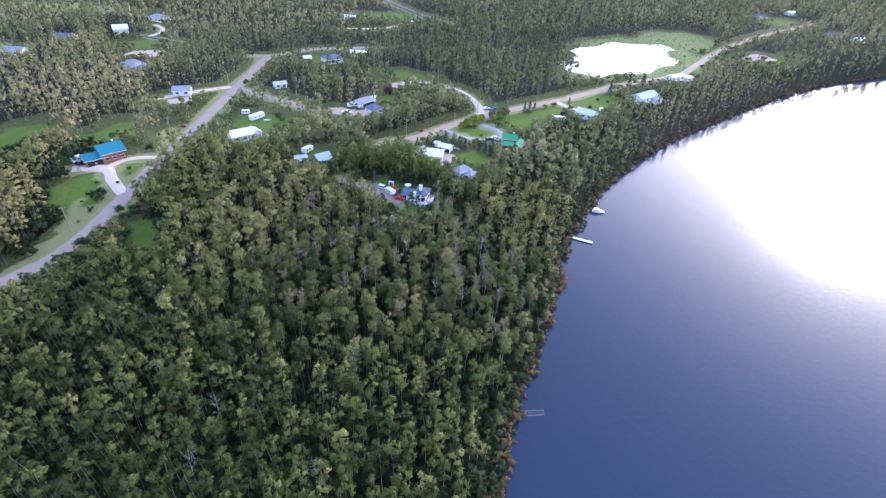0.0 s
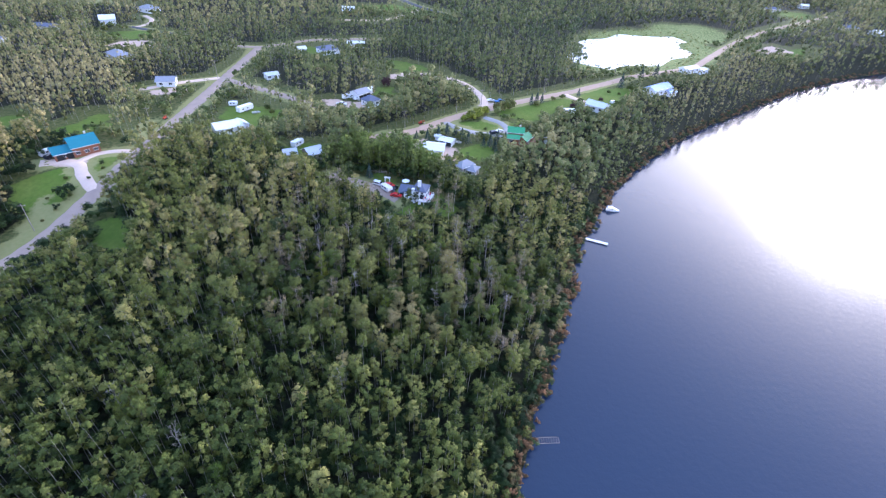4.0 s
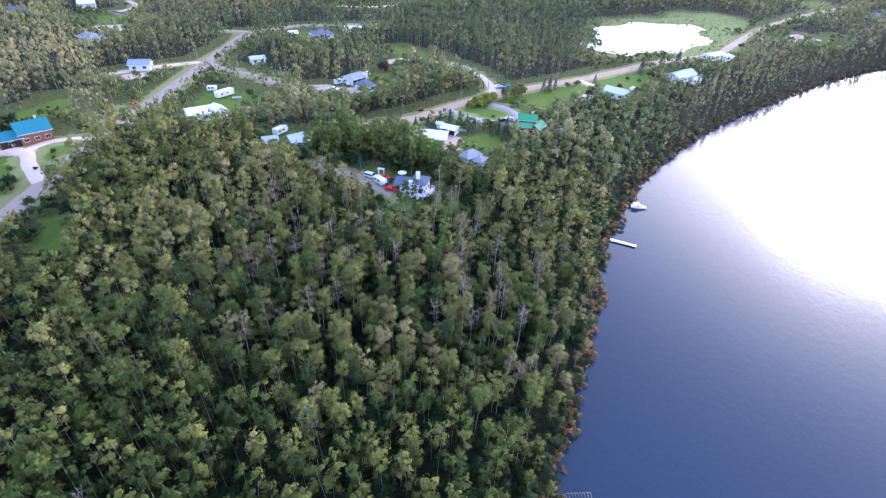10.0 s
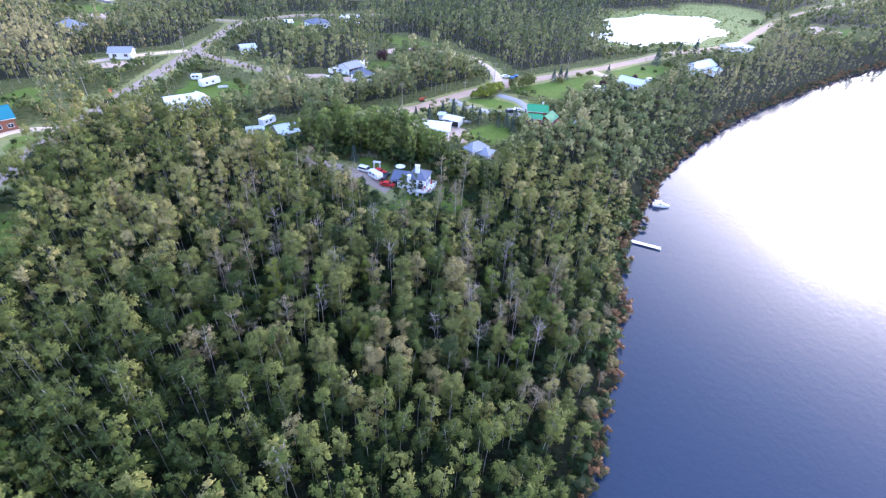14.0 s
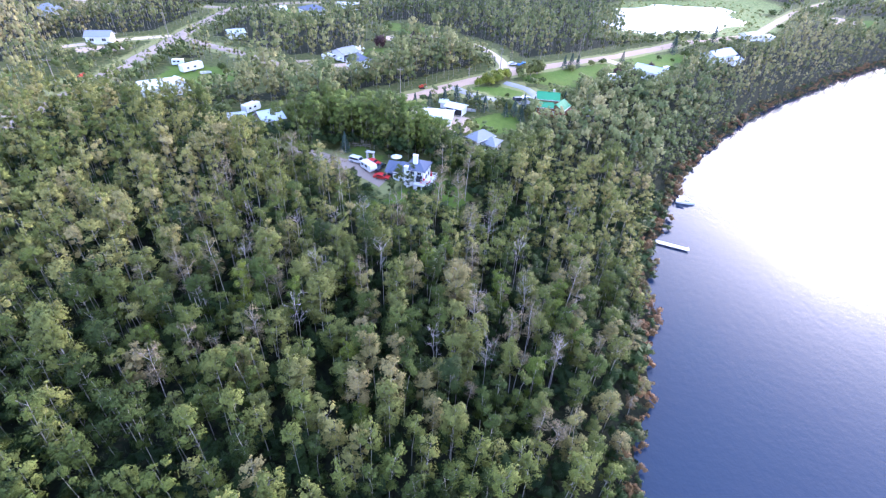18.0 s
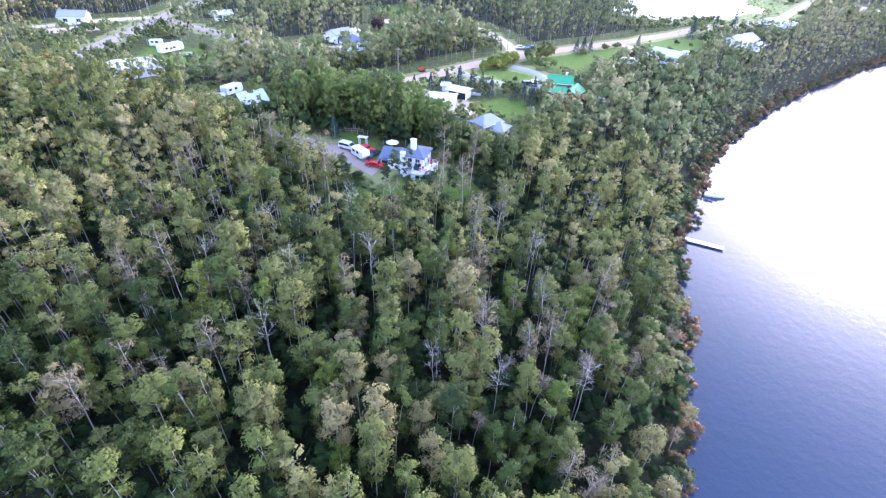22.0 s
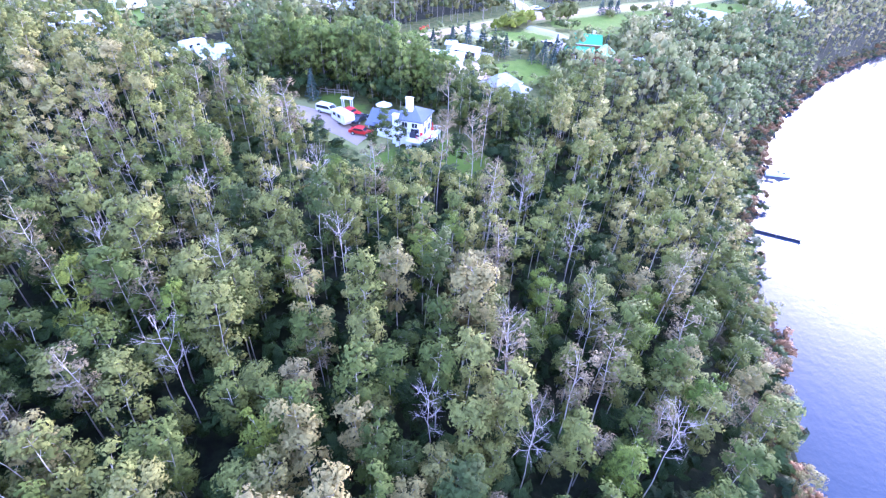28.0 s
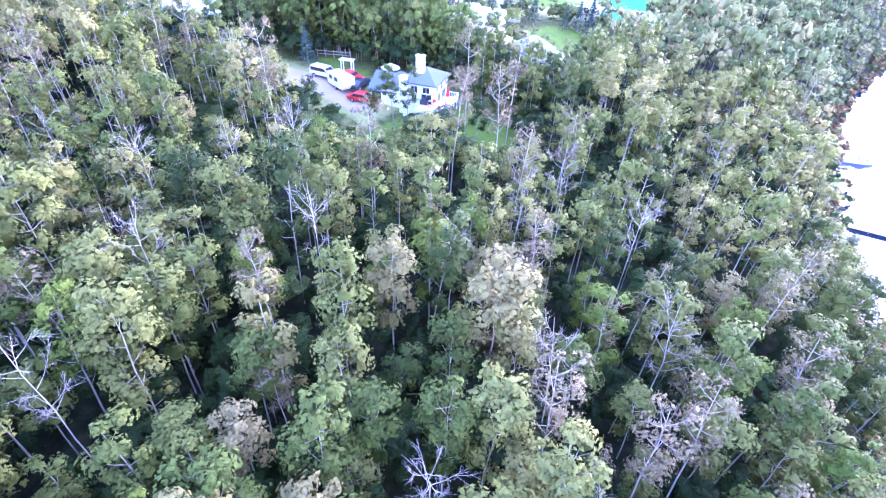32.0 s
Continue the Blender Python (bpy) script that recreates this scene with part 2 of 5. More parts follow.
    me.update(calc_edges=True)
    if normals is not None:
        me.attributes.new("custom_normal", "FLOAT_VECTOR", "POINT").data.foreach_set("vector", np.asarray(normals, np.float32).ravel())
    return me


def thing(name, x, y, z=0.0, rot=0.0, label="", category="", group="", grounded=True):
    """A thing's base; z counts from the land, or from the lake's datum where it is not grounded."""
    e = new(name)
    e.empty_display_size = 0.5
    e.matrix_basis = pose(x, y, z + (float(ground_z(x, y)) if grounded else 0.0), 0, 0, rot)
    return tagged(e, label, category, group)


def part(name, bm, material, parent, label="", smooth=False):
    me = bpy.data.meshes.new(name)
    bm.to_mesh(me)
    bm.free()
    me.materials.append(material)
    if smooth:
        for f in me.polygons:
            f.use_smooth = True
    ob = new(name, me)
    ob.parent = parent
    return tagged(ob, label)


def box(x0, x1, y0, y1, z0, z1, bm=None, bev=0.0):
    bm = bm or bmesh.new()
    b2 = bmesh.new()
    bmesh.ops.create_cube(b2, size=1, matrix=Matrix.Translation(((x0 + x1) / 2, (y0 + y1) / 2, (z0 + z1) / 2)) @ Matrix.Diagonal((x1 - x0, y1 - y0, z1 - z0, 1)))
    if bev:
        bmesh.ops.bevel(b2, geom=b2.edges[:], offset=bev, segments=2, affect="EDGES", profile=0.5)
    me = bpy.data.meshes.new("tmp")
    b2.to_mesh(me)
    b2.free()
    bm.from_mesh(me)
    bpy.data.meshes.remove(me)
    return bm


def faces(verts, polys, bm=None):
    bm = bm or bmesh.new()
    vs = [bm.verts.new(v) for v in verts]
    for q in polys:
        bm.faces.new([vs[i] for i in q])
    return bm


def tube(p0, p1, r0, r1, sides=8, bm=None):
    bm = bm or bmesh.new()
    p0, p1 = Vector(p0), Vector(p1)
    d = p1 - p0
    m = Matrix.Translation((p0 + p1) / 2) @ d.to_track_quat("Z", "Y").to_matrix().to_4x4()
    bmesh.ops.create_cone(bm, cap_ends=True, segments=sides, radius1=r0, radius2=r1, depth=d.length, matrix=m)
    return bm


# ---- plan: shore, clearings and ways ----
SHORE_Y = [-4000, 60, 176.2, 205.9, 214.5, 228.2, 246.6, 261.3, 277.2, 301.9, 312.7, 327, 349.9, 378.4, 416.1, 449.8, 496.1, 529.3, 557.7, 589.7, 611.7, 640.5, 714.2, 825.1, 4000]
SHORE_X = [-674.5, -9.5, 25.5, 31.9, 34.5, 37, 44.3, 50, 55.9, 62.2, 65.4, 72.9, 84, 101.1, 131.9, 164.1, 217, 255.4, 291.9, 335.4, 375.1, 429, 621.4, 1088.8, 11248.5]


def shore_x(y):
    y = np.asarray(y, float)
    return sum(np.interp(y + d, SHORE_Y, SHORE_X) for d in (-8, -4, 0, 4, 8)) / 5 + np.sin(y * 0.31) * 0.8 + np.sin(y * 0.83 + 1) * 0.5


ROADS = {
    "main_road": ([(-158.5, 215.6), (-130.3, 261.6), (-120.6, 277), (-114.8, 306.7), (-112.3, 332.5), (-114.1, 374.6), (-116.3, 435.4), (-120.4, 500.1)], 6.4, M_GRAVEL),
    "cross_road": ([(-135.5, 499.8), (-120.6, 501.3), (-109.5, 512.8), (-94.1, 529.1), (-68.1, 539.8), (-45.2, 549.6)], 5.0, M_GRAVEL),
    "side_road": ([(-119.1, 432.5), (-102.7, 424), (-82.4, 414.8), (-61.1, 402.9), (-50.2, 397.2)], 5.0, M_GRAVEL),
    "loop_road": ([(29.1, 415), (28.7, 432.2), (16.5, 455.6), (-3.3, 466.2), (-20.5, 462.6)], 4.5, M_SAND),
    "lake_road": ([(-24.3, 366.2), (-15.9, 373.2), (-4.3, 380.6), (13.1, 399.9), (29.1, 414.2), (56.9, 436), (84.8, 456.7), (111.7, 479.5), (140.6, 501), (182.5, 529.7), (223.8, 582.7), (254.2, 621.8), (289.5, 660.1), (332.2, 702), (437.8, 791.7)], 5.4, M_CLAY),
    "green_drive": ([(9.2, 393.8), (16.5, 388.1), (25.7, 385), (36.9, 386.2), (40.9, 391.9), (37.6, 399.6), (29.3, 404.6)], 4.0, M_GREYGRAVEL),
    "far_highway": ([(-114.6, 834.3), (-67, 746.8), (-43.1, 708.2), (-24, 682.4), (0.8, 657.3)], 7.0, M_TAR),
    "far_lane": ([(-90, 604.3), (-68.9, 608.2), (-50.8, 618), (-37.1, 640.1), (-26, 671.8)], 4.0, M_SAND),
    "west_lane": ([(-236.3, 569.1), (-224.5, 557.6), (-219.9, 544.2), (-221.7, 531.6)], 3.5, M_SAND),
    "west_road": ([(-226.6, 531.9), (-207.9, 525.6), (-187, 519.2)], 4.5, M_TAR),
    "cottage_drive": ([(-150, 405.1), (-143.6, 411.4), (-134.5, 420.5), (-119, 431.4)], 4.0, M_SAND),
    "blue_drive": ([(78.2, 449.7), (84.3, 442.7), (91.4, 436)], 4.5, M_SAND),
    "teal_drive": ([(-143.5, 323.3), (-136.7, 325.8), (-129.7, 324.9), (-123.8, 318.1), (-115.9, 311.1)], 4.5, M_SAND),
    "teal_loop": ([(-130.8, 325.7), (-128.1, 332.8), (-122.8, 336.7), (-115.1, 338.1)], 3.2, M_SAND),
    "house_drive": ([(-5.1, 319.7), (-9, 321.8), (-13.9, 324.5), (-18.7, 326.1), (-24.6, 328.3), (-33.3, 330.4)], 5.0, M_GRAVEL),
}
# x, y, half lengths, turn, mask
CLEARINGS = [
    (28.5, 394.3, 13.2, 7.5, -179, "lawn"), (48.7, 413.5, 14.6, 8.3, -149, "lawn"), (61, 424.9, 13.8, 6.5, -145, "lawn"), (26.3, 364.1, 9.8, 6.8, 71, "lawn"),
    (97.1, 447.6, 16.2, 8.9, -143, "lawn"), (110.7, 462.7, 15.2, 8.2, -142, "lawn"), (74.7, 435, 12.1, 5.9, -145, "lawn"),
    (-80.9, 385.5, 15.7, 10.5, 171, "lawn"), (-89.4, 373.1, 9.6, 7.8, 154, "lawn"), (-48.6, 349.9, 9, 7.3, 164, "lawn"), (-131.7, 307.6, 16.7, 9.7, 107, "lawn"), (-121.8, 324.8, 11.2, 7.6, 109, "lawn"),
    (-148, 358.8, 14.9, 8.6, 80, "lawn"), (-125.6, 289.4, 17.1, 5.9, 100, "dry"), (-118.2, 357.1, 17.9, 4.8, 106, "dry"), (-99.8, 288.3, 9.3, 6.9, 98, "lawn"), (-23.5, 427.9, 11.8, 6.3, 96, "lawn"),
    (3.6, 316, 14.6, 4.5, -166, "lawn"), (-13, 326.3, 13.3, 6.1, -179, "lawn"), (6.6, 313.7, 7.8, 2, -167, "lawn"), (-19.4, 480.3, 15.6, 9.1, 174, "lawn"),
    (-184.2, 346.4, 18, 9.4, 88, "lawn"), (-198.2, 487, 15, 10.2, 160, "dirt"), (-215.7, 508.7, 17.8, 11, -169, "lawn"), (-336.8, 612.3, 59.8, 16.5, -177, "dry"), (-294.1, 465.6, 23.2, 12.7, 121, "dry"), (-49.5, 668, 39, 15.5, -175, "lawn"),
    (398.2, 788.2, 24.7, 16.6, -134, "lawn"), (283.1, 608.5, 18, 9.1, -142, "dirt"), (304.1, 612, 18.6, 6.1, -141, "lawn"),
    (8.6, 362.0, 12.0, 8.2, -12, "dirt"), (13.3, 363.9, 5, 3.4, -176, "dirt"), (-44.9, 407.1, 8, 4.8, -168, "dirt"), (-37.7, 407.8, 7.8, 5.8, -168, "dirt"), (-21.4, 459.5, 6.6, 4.3, 173, "dirt"), (-136.9, 326.6, 5.9, 3.2, 175, "dirt"), (34, 424, 5.2, 4.5, 179, "dirt"), (-135.4, 407.3, 7.4, 5.4, -151, "dirt"), (-82.2, 500.1, 14.1, 9.5, 167, "lawn"),
    (167.6, 584.2, 74.0, 53.0, 59, "marsh"), (223.7, 651.3, 45.1, 33.7, -138, "marsh"), (118.8, 520.8, 27.5, 15.6, -146, "marsh"),
]
POND = (152.9, 577.2, 70.3, 35.7, 53)
FOOTPRINTS = [(1.4, 322.6, 9), (-7.1, 321.8, 7), (5.5, 362, 8), (11.1, 369.8, 5), (19.9, 346.5, 7), (24, 345.7, 6), (44.5, 385.3, 8), (49.9, 385.7, 5), (140.9, 473.8, 10), (92.7, 431.1, 8), (75.8, 421.2, 5), (-133.5, 335.3, 9), (-138.3, 329.1, 7), (-37.6, 418.9, 8), (-30.5, 408.4, 7), (-87.1, 364.2, 9), (-88.3, 387.5, 6), (-52.8, 342.7, 5), (-43.3, 344.8, 6), (176.3, 517.4, 8), (187.7, 523.6, 6), (-74.1, 499.6, 9), (-59, 520.5, 7), (-91.7, 437.3, 6), (-91, 497.1, 5), (-89, 640.4, 7), (-245.4, 537, 10), (-240.2, 584.5, 9), (-271.3, 464.3, 8), (-187.3, 452.2, 8), (-140, 415, 8), (-268.6, 507, 9), (377.6, 801, 9), (438.3, 844.5, 8), (420.3, 725, 9), (438.1, 708.6, 8)]
GX0, GX1, GY0, GY1, CELL = -440, 720, 170, 1060, 2.0
gx, gy = np.meshgrid(np.arange(GX0, GX1, CELL), np.arange(GY0, GY1, CELL), indexing="ij")


def ellipse(px, py, e, grow=0.0):
    a = radians(e[4])
    dx, dy = px - e[0], py - e[1]
    u, v = dx * math.cos(a) + dy * math.sin(a), -dx * math.sin(a) + dy * math.cos(a)
    return np.sqrt((u / (e[2] + grow)) ** 2 + (v / (e[3] + grow)) ** 2)


def smooth_line(pts, step=2.0):
    pts = [Vector(p) for p in pts]
    out = []
    for i in range(len(pts) - 1):
        a, b, c, d = pts[max(i - 1, 0)], pts[i], pts[i + 1], pts[min(i + 2, len(pts) - 1)]
        k = max(2, int((c - b).length / step))
        for j in range(k):
            t = j / k
            out.append(0.5 * ((2 * b) + (c - a) * t + (2 * a - 5 * b + 4 * c - d) * t * t + (3 * b - a - 3 * c + d) * t ** 3))
    return out + [pts[-1]]


def line_distance(px, py, line):
    best = np.full(np.shape(px), 1e9)
    for q in line:
        best = np.minimum(best, np.hypot(px - q.x, py - q.y))
    return best


WAYS = {k: (smooth_line(v[0]), v[1], v[2]) for k, v in ROADS.items()}


def pond_field(px, py):
    wob = 1 + 0.10 * np.sin(px * 0.11 + py * 0.07) + 0.08 * np.sin(px * 0.05 - py * 0.13)
    return ellipse(px, py, POND) * wob


def relief(px, py):
    """The land lies low in the near wood and climbs inland and northward, steeper along the far shore."""
    py = np.asarray(py, float)
    d = (shore_x(py) - np.asarray(px, float)) * np.interp(py, [300, 420, 520], [0.95, 0.78, 0.62])
    gentle = np.interp(d, [0, 10, 25, 60, 100, 180, 400], [0, 0.6, 3, 11.8, 13.5, 14.5, 16.5])
    steep = np.interp(d, [0, 10, 25, 45, 100, 180, 400], [0, 2.5, 9, 12.5, 14, 15, 17])
    k = np.interp(py, [385, 430], [0, 1])
    return (gentle * (1 - k) + steep * k) * np.interp(py, [225, 255, 290, 325, 360, 450], [0.05, 0.2, 0.5, 0.98, 1.05, 1.12])


POND_Z = float(relief(POND[0], POND[1]))


def ground_z(px, py):
    """The land's height: the relief, a bank down to the lake, a level hollow for the pond."""
    d = shore_x(py) - np.asarray(px, float)
    z = np.interp(d, [-40, -6, 0, 2.5, 9], [-7, -3.2, -2.25, -1.6, 0.0]) + relief(px, py)
    f = pond_field(px, py)
    k = np.interp(f, [1.15, 1.9], [1, 0])
    z = z * (1 - k) + POND_Z * k
    return np.minimum(z, np.interp(f, [0.9, 1.0, 1.15, 1.2], [POND_Z - 2.0, POND_Z - 1.2, POND_Z, 99.0]))


def masks(px, py):
    out = {k: np.zeros(np.shape(px)) for k in ("scrub", "lawn", "dry", "marsh", "dirt")}
    wx_ = px + 2.6 * np.sin(py * 0.21 + px * 0.05) + 1.6 * np.sin(py * 0.47 - px * 0.31)
    wy_ = py + 2.6 * np.sin(px * 0.19 - py * 0.07) + 1.6 * np.sin(px * 0.43 + py * 0.37)
    for e in CLEARINGS:
        if e[1] > 320:
            out["scrub"] = np.maximum(out["scrub"], np.clip((1.25 + 9.0 / min(e[2], e[3]) - ellipse(wx_, wy_, e)) / 0.5, 0, 1))
        out[e[5]] = np.maximum(out[e[5]], np.clip((1.25 - ellipse(wx_, wy_, e)) / 0.5, 0, 1))
    for k, (line, w, m) in WAYS.items():
        d = line_distance(px, py, line)
        out["scrub"] = np.maximum(out["scrub"], np.clip((w / 2 + 13.0 - d) / 4, 0, 1))
        out["dry"] = np.maximum(out["dry"], np.clip((w / 2 + 4.0 - d) / 3, 0, 1))
    out["dirt"] = np.maximum(out["dirt"], np.clip((2.2 - np.abs(shore_x(py) - px)) / 2, 0, 1) * 0.5)
    return out


# ---- ground: one sheet to the horizon ----
xs = np.concatenate([[-4500, -2500, -1200, -700, -520], np.arange(-440, 721, 5.0), [760, 820, 900, 1100, 1300, 1800, 2000, 2400, 4500]])
ys = np.concatenate([[-4500, -2000, -800, -300, -100, 0, 60, 110, 150], np.arange(170, 1061, 5.0), [1080, 1140, 1250, 1500, 2200, 4500]])
mx, my = np.meshgrid(xs, ys, indexing="ij")
mz = ground_z(mx, my)
mz = np.where((mx > 1500) & (my < 3000), np.interp(mx, [1500, 1800, 2400], [-7, -1, 12]), mz)
ids = np.arange(mx.size).reshape(mx.shape)
quads = np.stack([ids[:-1, :-1], ids[1:, :-1], ids[1:, 1:], ids[:-1, 1:]], -1).reshape(-1, 4)
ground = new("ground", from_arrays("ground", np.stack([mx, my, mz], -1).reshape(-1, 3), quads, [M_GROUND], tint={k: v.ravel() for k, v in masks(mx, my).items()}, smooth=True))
tagged(ground, "level woodland ground with lawns, bare yards and a grassy bank", "ground", kind="structure")

wx, wy = np.meshgrid(np.concatenate([[-320, -40, 0], np.arange(20, 760, 10.0), [900, 1200, 1900]]), np.concatenate([[-4000, -500, 60], np.arange(100, 900, 10.0), [1000, 1600, 3000]]), indexing="ij")
ids = np.arange(wx.size).reshape(wx.shape)
quads = np.stack([ids[:-1, :-1], ids[1:, :-1], ids[1:, 1:], ids[:-1, 1:]], -1).reshape(-1, 4)
keep = (wx > shore_x(wy) - 14).ravel()[quads].any(1)
lake = new("water", from_arrays("water", np.stack([wx, wy, np.full(wx.shape, -2.0)], -1).reshape(-1, 3), quads[keep], [M_WATER]))
tagged(lake, "calm lake water with fine ripples reflecting pale sky", "lake", kind="structure")
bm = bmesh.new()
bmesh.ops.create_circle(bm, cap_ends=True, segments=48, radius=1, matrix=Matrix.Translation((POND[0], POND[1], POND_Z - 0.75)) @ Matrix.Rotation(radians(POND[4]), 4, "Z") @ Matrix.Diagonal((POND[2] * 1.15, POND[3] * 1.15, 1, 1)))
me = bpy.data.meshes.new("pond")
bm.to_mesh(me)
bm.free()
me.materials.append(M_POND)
tagged(new("pond", me), "still marsh pond with the bright sky's reflection put into its colour", "pond", kind="structure")

for k, (line, w, m) in WAYS.items():
    v, q = [], []
    for i, c in enumerate(line):
        t = (line[min(i + 1, len(line) - 1)] - line[max(i - 1, 0)]).normalized()
        s = Vector((t.y, -t.x))
        for u, h in ((-0.5, -0.1), (-0.44, 0.07), (0, 0.13), (0.44, 0.07), (0.5, -0.1)):
            wob = 1 + 0.06 * math.sin(i * 1.7 + u * 9)
            pos = c + s * (u * w * wob)
            v.append((pos.x, pos.y, h + 0.08 + float(ground_z(pos.x, pos.y))))
        if i:
            q += [(5 * i + j - 5, 5 * i + j, 5 * i + j + 1, 5 * i + j - 4) for j in range(4)]
    tagged(new("road", from_arrays("road", v, q, [m], smooth=True)), k.replace("_", " ") + " of packed " + m.name.replace("_", " "), "road", kind="structure")


# ---- trees ----
def tubes_np(p0, p1, r0, r1, sides):
    """Tapered tubes for many segments at once."""
    p0, p1 = np.asarray(p0, float), np.asarray(p1, float)
    d = p1 - p0
    d /= np.linalg.norm(d, axis=1, keepdims=True) + 1e-9
    ref = np.where(np.abs(d[:, 2:3]) > 0.9, [[1, 0, 0]], [[0, 0, 1]])
    u = np.cross(d, ref)
    u /= np.linalg.norm(u, axis=1, keepdims=True) + 1e-9
    w = np.cross(d, u)
    a = np.arange(sides) * 2 * np.pi / sides
    ring = u[:, None] * np.cos(a)[None, :, None] + w[:, None] * np.sin(a)[None, :, None]
    v = np.concatenate([p0[:, None] + ring * np.asarray(r0)[:, None, None], p1[:, None] + ring * np.asarray(r1)[:, None, None]], 1)
    base = np.arange(len(p0))[:, None, None] * 2 * sides
    i = np.arange(sides)
    q = np.stack([i, (i + 1) % sides, (i + 1) % sides + sides, i + sides], -1)[None] + base
    return v.reshape(-1, 3), q.reshape(-1, 4)


def cards(rng, centres, outward, size, wild=0.38, up=0.25):
    """A small four-sided leaf spray at each centre, facing roughly outward from its clump."""
    k = len(centres)
    nrm = outward + rng.normal(size=(k, 3)) * wild + [0, 0, up]
    nrm /= np.linalg.norm(nrm, axis=1, keepdims=True)
    t = np.cross(nrm, rng.normal(size=(k, 3)))
    t /= np.linalg.norm(t, axis=1, keepdims=True) + 1e-9
    b = np.cross(nrm, t)
    s = size * rng.uniform(0.55, 1.35, (k, 1))
    v = np.stack([centres - t * s, centres - b * s * 0.62 + nrm * s * 0.12, centres + t * s, centres + b * s * 0.62 - nrm * s * 0.1], 1)
    return v.reshape(-1, 3), np.arange(4 * k).reshape(-1, 4)


CORNERS = np.array([(x, y, z) for x in (-1, 1) for y in (-1, 1) for z in (-1, 1)], float) / 3 ** 0.5
SIDES = np.array([(0, 1, 3, 2), (4, 6, 7, 5), (0, 4, 5, 1), (2, 3, 7, 6), (0, 2, 6, 4), (1, 5, 7, 3)])


def lumps(rng, hubs, radii, tall):
    """Uneven dense hearts of the leaf clumps."""
    k = len(hubs)
    axis = rng.normal(size=(k, 3))
    axis /= np.linalg.norm(axis, axis=1, keepdims=True)
    ang = rng.uniform(0, 3.0, (k, 1, 1))
    c = np.broadcast_to(CORNERS, (k, 8, 3))
    ax = np.broadcast_to(axis[:, None], (k, 8, 3))
    v = c * np.cos(ang) + np.cross(ax, c) * np.sin(ang) + ax * (ax * c).sum(-1, keepdims=True) * (1 - np.cos(ang))
    v = v * rng.uniform(0.7, 1.2, (k, 8, 1)) * radii[:, None, None] * [1, 1, tall] + hubs[:, None]
    return v.reshape(-1, 3), (SIDES[None] + (np.arange(k) * 8)[:, None, None]).reshape(-1, 4)


def aspen(seed, leaves, size, sides=5, limbs=10, spread=1.0, bare=False, low=0.5, full=0.7, tall=1.1, clump=1.0):
    """A tree about 18 m tall: trunk and limbs, then leaf sprays on the skins of rounded clumps at the limb ends."""
    rng = np.random.default_rng(seed)
    h = 18.0
    bend = rng.normal(0, 0.8, 2)
    zt = np.linspace(0, h * (0.99 if bare else 0.93), 6 if sides > 3 else 3)
    stem = np.stack([bend[0] * (zt / h) ** 2 + 0.12 * np.sin(zt), bend[1] * (zt / h) ** 2, zt], 1)
    rad = (0.07 if bare else 0.09 if sides > 3 else 0.07) * (1 - 0.80 * zt / h)
    v, q = [], []

    def put(vv, qq):
        q.append(qq + sum(len(a) for a in v))
        v.append(vv)
    put(*tubes_np(stem[:-1], stem[1:], rad[:-1], rad[1:], sides))
    hz = np.sort(rng.uniform(low, 0.9, limbs)) * h
    at = np.stack([np.interp(hz, zt, stem[:, 0]), np.interp(hz, zt, stem[:, 1]), hz], 1)
    ang = np.arange(limbs) * 2.4 + rng.uniform(-0.5, 0.5, limbs)
    peak = low + (0.97 - low) * 0.45
    prof = np.sqrt(np.clip(1 - ((hz / h - peak) / np.where(hz / h > peak, 1.02 - peak, peak - low + 0.12)) ** 2, 0.05, 1))
    if low < 0.3:
        prof = np.where(hz / h < peak, np.maximum(prof, 0.75), prof)
    reach = spread * 1.45 * prof * rng.uniform(0.6, 1.25, limbs)
    end = at + np.stack([np.cos(ang) * reach, np.sin(ang) * reach, reach * rng.uniform(0.5, 1.0, limbs)], 1)
    if sides > 3:
        thick = 0.024 if bare else 0.034
        if bare:
            end = at + (end - at) * [1.1, 1.1, 1.6]
        mid = (at + end) / 2 + np.stack([0 * ang, 0 * ang, -0.12 * reach], 1)
        put(*tubes_np(at, mid, np.full(limbs, thick), np.full(limbs, thick * 0.7), 4))
        put(*tubes_np(mid, end, np.full(limbs, thick * 0.7), np.full(limbs, thick * 0.3), 4))
        for j in range(5 if bare else 2):
            f = rng.uniform(0.15, 0.9, (limbs, 1))
            fork = mid + (end - mid) * f
            tip = fork + (end - at) * rng.uniform(0.25, 0.45, (limbs, 1)) + rng.normal(0, 0.3, (limbs, 3)) * reach[:, None] * 0.75
            put(*tubes_np(fork, tip, np.full(limbs, thick * 0.4), np.full(limbs, thick * 0.2), 3))
            for k in range(3 if bare else 0):
                bud = fork + (tip - fork) * rng.uniform(0.3, 0.9, (limbs, 1))
                put(*tubes_np(bud, bud + (tip - fork) * 0.45 + rng.normal(0, 0.22, (limbs, 3)), np.full(limbs, 0.008), np.full(limbs, 0.004), 3))
    wood = (np.concatenate(v), np.concatenate(q))
    if not leaves:
        return wood, None
    hubs = np.concatenate([end, stem[-1:] + [[0, 0, 0.2]], stem[-1:] + [[0.3, -0.3, -1.3]]])
    size_r = np.concatenate([0.7 + 0.5 * prof, [0.6, 0.85]]) * rng.uniform(0.75, 1.2, len(hubs)) * spread * clump
    w = size_r ** 2
    pick = rng.choice(len(hubs), leaves, p=w / w.sum())
